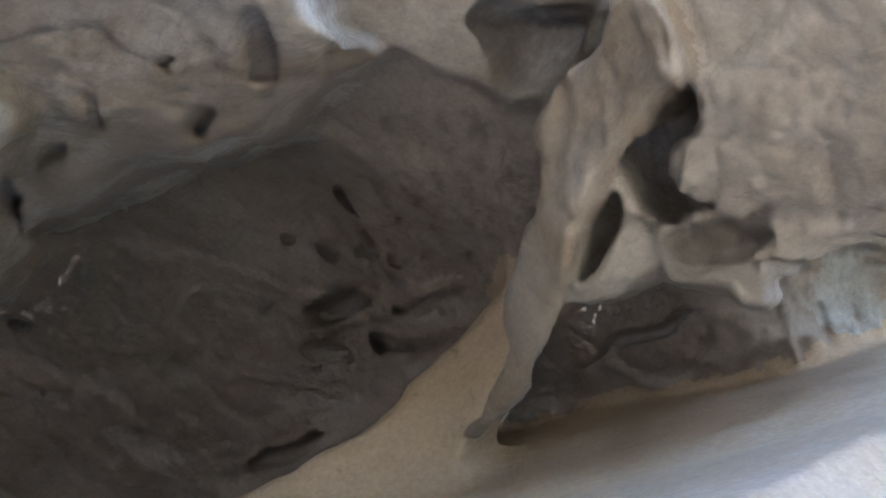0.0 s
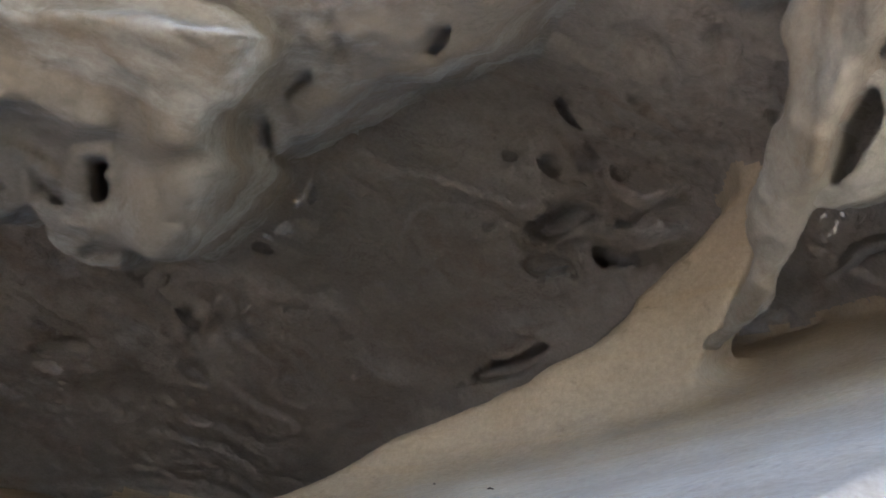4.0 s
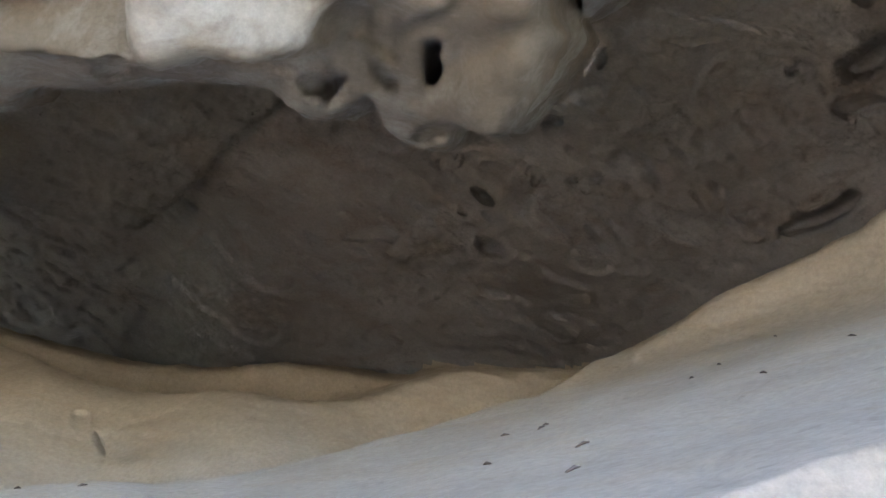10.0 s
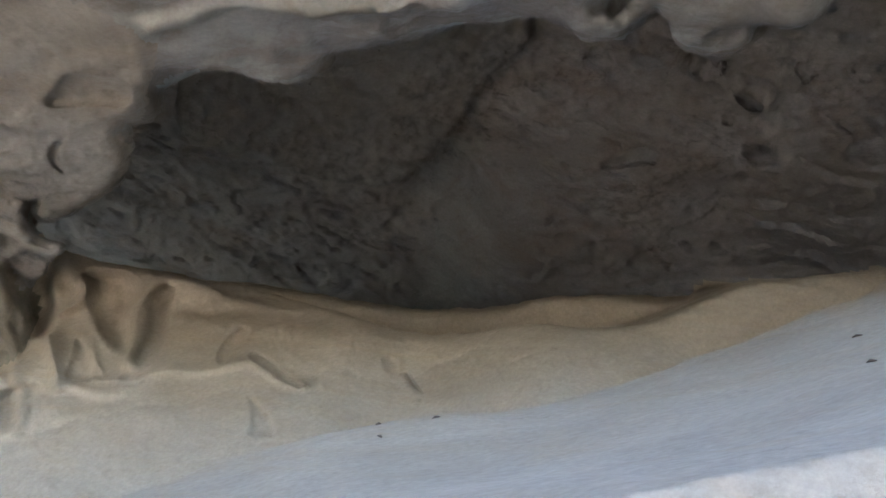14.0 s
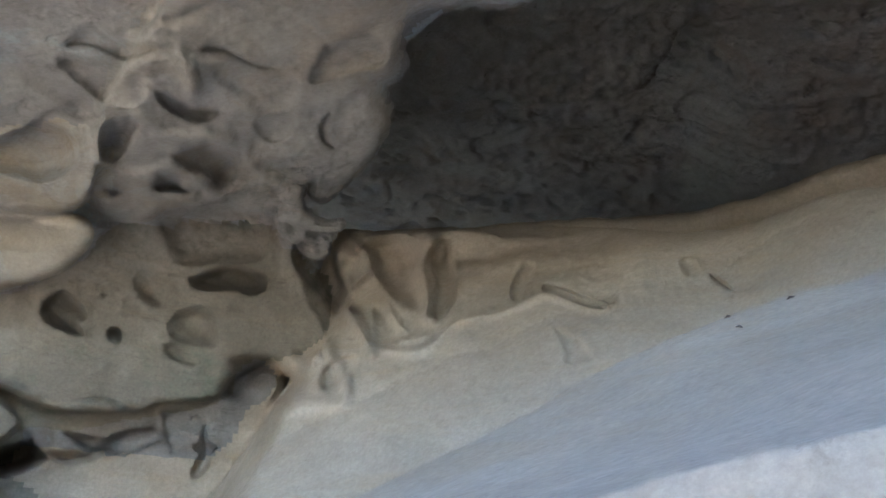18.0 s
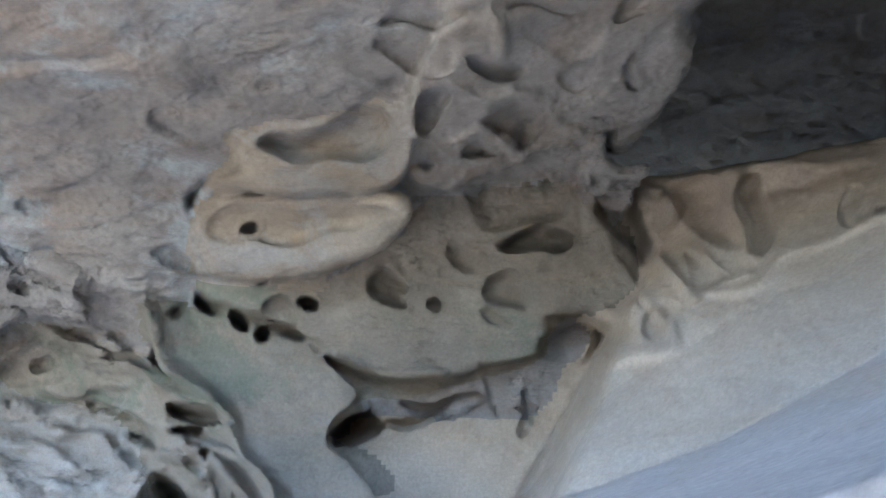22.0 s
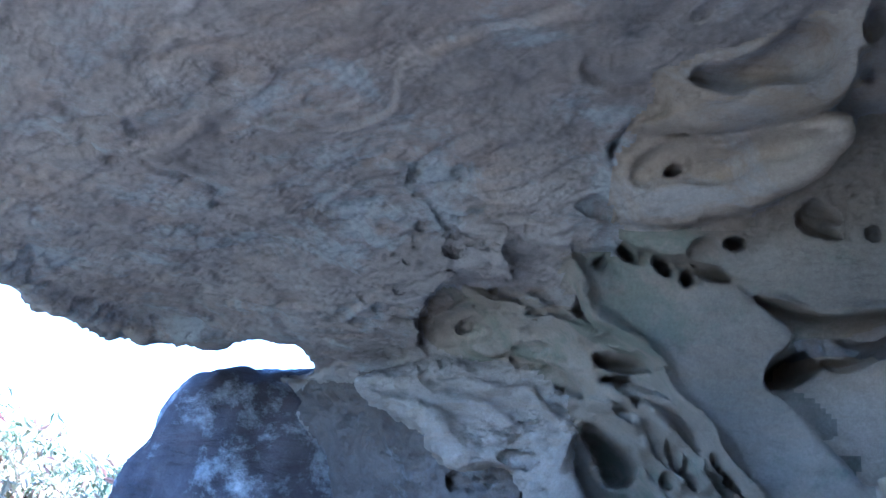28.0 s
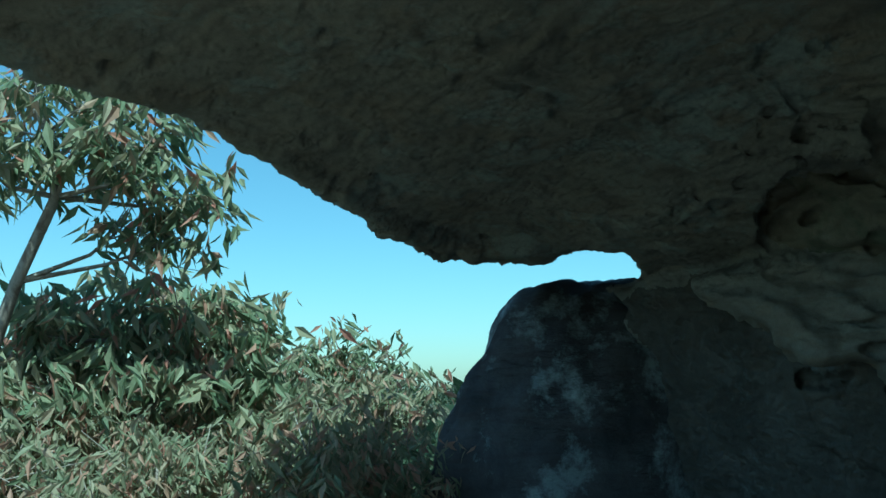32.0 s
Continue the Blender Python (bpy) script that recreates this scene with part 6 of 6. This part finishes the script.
def bush(name, label, cat, foot, trunk, radii, centres, per, spread, length, mat, seed, group=""):
    rng = random.Random(seed)
    root = tagged(new(name), label, cat, group)
    root.location = foot
    off = Vector(foot)
    bm = bmesh.new()
    pts = [Vector(foot) - off] + [Vector(p) - off for p in trunk]
    tube(bm, pts, radii)
    part("trunk", bm, BARK, root)
    for c in centres:
        c = Vector(c) - off
        near = min(pts, key=lambda p: (p - c).length + (2.0 if p.z > c.z else 0))
        bm = bmesh.new()
        mid = near.lerp(c, 0.55) + Vector((rng.gauss(0, 0.08), rng.gauss(0, 0.08), -0.06))
        tube(bm, [near, mid, c], [0.026, 0.016, 0.005], 5)
        for _ in range(5):
            e = c + Vector((rng.gauss(0, 1), rng.gauss(0, 1), rng.gauss(0, 0.8))) * spread * 1.1
            tube(bm, [mid.lerp(c, rng.uniform(0.2, 0.9)), e], [0.008, 0.003], 4)
        part("limb", bm, BARK, root)
    crown = leaves([Vector(c) - off for c in centres], per, spread, length, mat, "crown", root, rng)
    crown["label"] = "crown of long hanging leaves"
    crown["kind"] = "stuff"
    return root


bush("gum_tree", "slender pale-barked eucalypt with drooping leaves outside the cave", "tree", (-9.42, -1.47, -0.60),
     [(-9.14, -1.32, 1.56), (-9.01, -1.14, 2.18), (-8.73, -0.87, 2.83), (-8.62, -0.95, 3.29), (-8.46, -1.07, 3.82)], [0.075, 0.06, 0.05, 0.045, 0.035, 0.02],
     [(-8.60, -1.17, 3.31), (-8.56, -0.84, 3.15), (-8.44, -0.51, 3.28), (-8.49, -0.21, 3.09), (-8.73, 0.03, 2.88), (-8.78, 0.09, 2.57), (-8.87, -0.31, 2.70), (-8.61, -1.07, 3.69), (-8.74, -0.62, 3.68), (-8.75, -1.37, 3.02), (-8.50, -0.31, 3.45)],
     190, 0.20, 0.23, GUM, 1)
bush("gum_bush", "dense eucalypt bush in sun outside the cave mouth", "bush", (-9.86, -0.19, -0.70),
     [(-9.79, -0.21, 0.81), (-9.80, -0.19, 1.30), (-9.78, -0.11, 1.80)], [0.06, 0.05, 0.04, 0.02],
     [(-9.65, -1.08, 1.82), (-9.66, -0.69, 1.97), (-9.77, -0.22, 1.99), (-9.85, 0.23, 2.04), (-10.02, 0.60, 2.04), (-10.02, 0.76, 1.77), (-9.67, 0.28, 1.60), (-9.49, -0.70, 1.58), (-9.30, -0.20, 1.39), (-9.45, 0.56, 1.35), (-9.26, -1.15, 1.38)],
     380, 0.24, 0.25, GUM, 2)
bush("gum_sapling", "thin eucalypt sapling with two bare stems outside", "tree", (-11.40, 1.96, -0.80),
     [(-11.42, 2.02, 0.57), (-11.42, 2.09, 1.06), (-11.44, 2.00, 1.62)], [0.05, 0.045, 0.035, 0.015],
     [(-11.54, 1.45, 1.68), (-11.48, 1.75, 1.77), (-11.43, 2.00, 1.84), (-11.36, 2.31, 1.68), (-11.28, 2.62, 1.59), (-11.49, 1.76, 1.43), (-11.38, 2.25, 1.30), (-11.56, 1.40, 1.37)],
     210, 0.20, 0.18, GUM, 3)
bush("scrub", "tangled grey-green scrub with reddish tips outside", "bush", (-8.36, -1.28, -0.60),
     [(-8.35, -1.27, 0.54), (-8.37, -1.29, 0.77)], [0.03, 0.02, 0.01],
     [(-8.11, -1.20, 0.70), (-8.18, -1.53, 0.62), (-8.32, -1.42, 0.55), (-8.47, -1.10, 0.73), (-8.56, -1.51, 0.67)],
     300, 0.22, 0.18, SCRUB, 11, "scrub outside the mouth")
bush("scrub", "tangled grey-green scrub with reddish tips outside", "bush", (-7.88, -0.59, -0.60),
     [(-7.87, -0.58, 0.49), (-7.89, -0.59, 0.71)], [0.03, 0.02, 0.01],
     [(-7.59, -0.76, 0.54), (-7.74, -0.42, 0.56), (-7.80, -0.53, 0.52), (-8.03, -0.43, 0.68), (-7.65, -0.53, 0.52)],
     300, 0.22, 0.16, SCRUB, 12, "scrub outside the mouth")
bush("scrub", "tangled grey-green scrub with reddish tips outside", "bush", (-7.99, -0.04, -0.60),
     [(-7.99, -0.04, 0.56), (-8.01, -0.05, 0.79)], [0.03, 0.02, 0.01],
     [(-8.07, 0.24, 0.77), (-7.95, -0.17, 0.76), (-8.06, -0.14, 0.72), (-8.24, 0.22, 0.66), (-8.08, 0.18, 0.55)],
     300, 0.22, 0.13, SCRUB, 13, "scrub outside the mouth")
bush("scrub", "tangled grey-green scrub with reddish tips outside", "bush", (-8.09, 0.84, -0.60),
     [(-8.08, 0.84, 0.46), (-8.11, 0.84, 0.70)], [0.03, 0.02, 0.01],
     [(-8.20, 0.90, 0.82), (-7.93, 0.90, 0.48), (-8.22, 0.60, 0.67), (-7.85, 0.79, 0.74), (-8.03, 1.09, 0.86)],
     300, 0.22, 0.16, SCRUB, 14, "scrub outside the mouth")
bush("scrub", "tangled grey-green scrub with reddish tips outside", "bush", (-9.36, 1.93, -0.60),
     [(-9.34, 1.92, 0.25), (-9.37, 1.93, 0.54)], [0.03, 0.02, 0.01],
     [(-9.35, 1.55, 0.40), (-9.26, 2.22, 0.26), (-9.02, 2.24, 0.61), (-9.19, 1.96, 0.74), (-9.18, 1.80, 0.46)],
     300, 0.22, 0.13, SCRUB, 15, "scrub outside the mouth")
bush("scrub", "tangled grey-green scrub with reddish tips outside", "bush", (-9.17, -1.14, -0.60),
     [(-9.18, -1.15, 0.75), (-9.20, -1.17, 1.02)], [0.03, 0.02, 0.01],
     [(-9.09, -1.38, 0.82), (-9.43, -0.94, 1.01), (-9.49, -1.08, 1.14), (-9.29, -0.98, 1.07), (-9.16, -1.01, 0.78)],
     300, 0.22, 0.16, SCRUB, 16, "scrub outside the mouth")
bush("scrub", "tangled grey-green scrub with reddish tips outside", "bush", (-9.41, -0.59, -0.60),
     [(-9.43, -0.61, 0.81), (-9.44, -0.62, 1.08)], [0.03, 0.02, 0.01],
     [(-9.15, -0.67, 1.01), (-9.18, -0.53, 0.98), (-9.55, -0.53, 1.05), (-9.58, -0.73, 0.94), (-9.53, -0.97, 1.24)],
     300, 0.22, 0.16, SCRUB, 17, "scrub outside the mouth")
bush("scrub", "tangled grey-green scrub with reddish tips outside", "bush", (-9.30, 0.07, -0.60),
     [(-9.32, 0.06, 0.67), (-9.34, 0.05, 0.94)], [0.03, 0.02, 0.01],
     [(-9.23, -0.09, 0.97), (-9.22, -0.05, 0.86), (-9.05, -0.04, 0.79), (-9.21, 0.10, 0.79), (-9.18, -0.15, 0.77)],
     300, 0.22, 0.13, SCRUB, 18, "scrub outside the mouth")
bush("scrub", "tangled grey-green scrub with reddish tips outside", "bush", (-9.39, 1.04, -0.60),
     [(-9.42, 1.04, 0.76), (-9.43, 1.03, 1.05)], [0.03, 0.02, 0.01],
     [(-9.51, 1.13, 0.78), (-9.73, 0.86, 0.84), (-9.31, 0.69, 0.89), (-9.60, 1.11, 1.11), (-9.36, 0.67, 0.79)],
     300, 0.22, 0.18, SCRUB, 19, "scrub outside the mouth")
bush("scrub", "tangled grey-green scrub with reddish tips outside", "bush", (-8.92, 1.54, -0.60),
     [(-8.93, 1.54, 0.61), (-8.95, 1.54, 0.89)], [0.03, 0.02, 0.01],
     [(-8.83, 1.62, 0.70), (-9.19, 1.30, 0.94), (-8.94, 1.36, 0.92), (-9.21, 1.54, 0.87), (-9.28, 1.33, 1.07)],
     300, 0.22, 0.18, SCRUB, 20, "scrub outside the mouth")
bush("scrub", "tangled grey-green scrub with reddish tips outside", "bush", (-11.15, -1.31, -0.75),
     [(-11.17, -1.34, 0.64), (-11.18, -1.36, 0.96)], [0.03, 0.02, 0.01],
     [(-11.36, -1.03, 1.05), (-11.21, -1.08, 0.81), (-11.00, -1.51, 1.00), (-11.01, -1.68, 0.87), (-11.45, -1.14, 1.15)],
     300, 0.22, 0.18, SCRUB, 21, "scrub outside the mouth")
bush("scrub", "tangled grey-green scrub with reddish tips outside", "bush", (-10.95, -0.63, -0.75),
     [(-10.97, -0.65, 0.65), (-10.99, -0.67, 0.98)], [0.03, 0.02, 0.01],
     [(-10.98, -0.74, 1.17), (-10.82, -0.97, 0.93), (-10.70, -1.04, 0.92), (-10.77, -0.33, 1.13), (-11.18, -0.27, 0.89)],
     300, 0.22, 0.13, SCRUB, 22, "scrub outside the mouth")
bush("scrub", "tangled grey-green scrub with reddish tips outside", "bush", (-10.93, 0.19, -0.75),
     [(-10.97, 0.18, 0.73), (-10.98, 0.16, 1.07)], [0.03, 0.02, 0.01],
     [(-11.14, 0.45, 1.19), (-11.14, 0.56, 0.83), (-11.21, -0.25, 0.94), (-10.86, -0.23, 1.14), (-10.96, 0.19, 1.05)],
     300, 0.22, 0.13, SCRUB, 23, "scrub outside the mouth")
bush("scrub", "tangled grey-green scrub with reddish tips outside", "bush", (-11.37, 1.45, -0.75),
     [(-11.41, 1.44, 0.83), (-11.42, 1.43, 1.20)], [0.03, 0.02, 0.01],
     [(-11.21, 0.97, 1.15), (-11.38, 1.64, 1.13), (-11.41, 1.09, 1.40), (-11.30, 1.30, 1.26), (-11.12, 1.86, 1.18)],
     300, 0.22, 0.13, SCRUB, 24, "scrub outside the mouth")
bush("scrub", "tangled grey-green scrub with reddish tips outside", "bush", (-10.80, 2.23, -0.75),
     [(-10.84, 2.23, 0.84), (-10.85, 2.23, 1.19)], [0.03, 0.02, 0.01],
     [(-10.99, 1.95, 1.20), (-10.96, 2.54, 1.20), (-10.75, 2.33, 1.17), (-10.80, 2.22, 1.01), (-10.66, 2.37, 1.15)],
     300, 0.22, 0.18, SCRUB, 25, "scrub outside the mouth")


# woods on the far slopes
rng = random.Random(8)
verts_, faces_ = [], []
for _ in range(2600):
    d = 16 + 380 * rng.random() ** 1.6
    a = radians(rng.uniform(40, 150))
    x, y = -math.sin(a) * d, math.cos(a) * d
    hill = float(step(120, 420, np.float64(d))) * (7.5 + 7 * noise.noise(Vector((x, y, 0)) * 0.006) + 5 * noise.noise(Vector((x, y, 3)) * 0.02))
    z = ground_at(x, y) + hill
    s = rng.uniform(0.7, 1.5) * (1.4 + d / 160)
    for k in range(9):
        c = Vector((x + rng.gauss(0, 0.5) * s, y + rng.gauss(0, 0.5) * s, z + s * rng.uniform(0.25, 1.15)))
        for _k in range(6):
            u = Vector((rng.gauss(0, 1), rng.gauss(0, 1), rng.gauss(0, 1))).normalized() * 0.34 * s
            w = Vector((rng.gauss(0, 1), rng.gauss(0, 1), rng.gauss(0, 1))).normalized() * 0.30 * s
            i = len(verts_)
            o = c + u * rng.uniform(-0.9, 0.9)
            verts_ += [o - u * 0.5, o + w * 0.5, o + u * 0.6]
            faces_.append((i, i + 1, i + 2))
me = bpy.data.meshes.new("far_woods")
me.from_pydata(verts_, [], faces_)
me.materials.append(WOODS)
tagged(new("far_woods", me), "grey-green eucalypt bush covering the far slopes", "woods", kind="stuff")

# bits of leaf and twig lying on the bank
TWIG, tn, tl, tb = material("dry_twig")
tb.inputs["Base Color"].default_value = (0.07, 0.045, 0.03, 1)
tb.inputs["Roughness"].default_value = 0.8
depsgraph = bpy.context.evaluated_depsgraph_get()
rng = random.Random(21)
spots = [(0.66, 1.70), (0.52, 1.31), (0.73, 1.67), (0.51, 0.94), (-0.23, 2.17), (-0.64, 1.83)] + [(rng.uniform(-0.5, 1.4), rng.uniform(1.1, 2.2)) for _ in range(16)]
for x, y in spots:
    hit, place, normal, _, ob, _m = scene.ray_cast(depsgraph, (x, y, 2.95 if x < 1 else 3.1), (0, 0, -1))
    if not hit or not ob.name.startswith("rock_bank"):
        continue
    bm = bmesh.new()
    L = rng.uniform(0.006, 0.014)
    a = rng.uniform(0, 6.28)
    d = Vector((math.cos(a), math.sin(a), 0))
    tube(bm, [-d * L, d * 0.2 * L + Vector((0, 0, 0.002)), d * L], [0.0012, 0.0025, 0.001], 5)
    tw = part("leaf_bit", bm, TWIG, None)
    tw.rotation_mode = "QUATERNION"
    tw.rotation_quaternion = normal.to_track_quat("Z", "Y")
    tw.location = place + normal * 0.001
    tagged(tw, "small dry brown leaf scrap lying on the rock bank", "leaf scrap", "scraps on the bank")
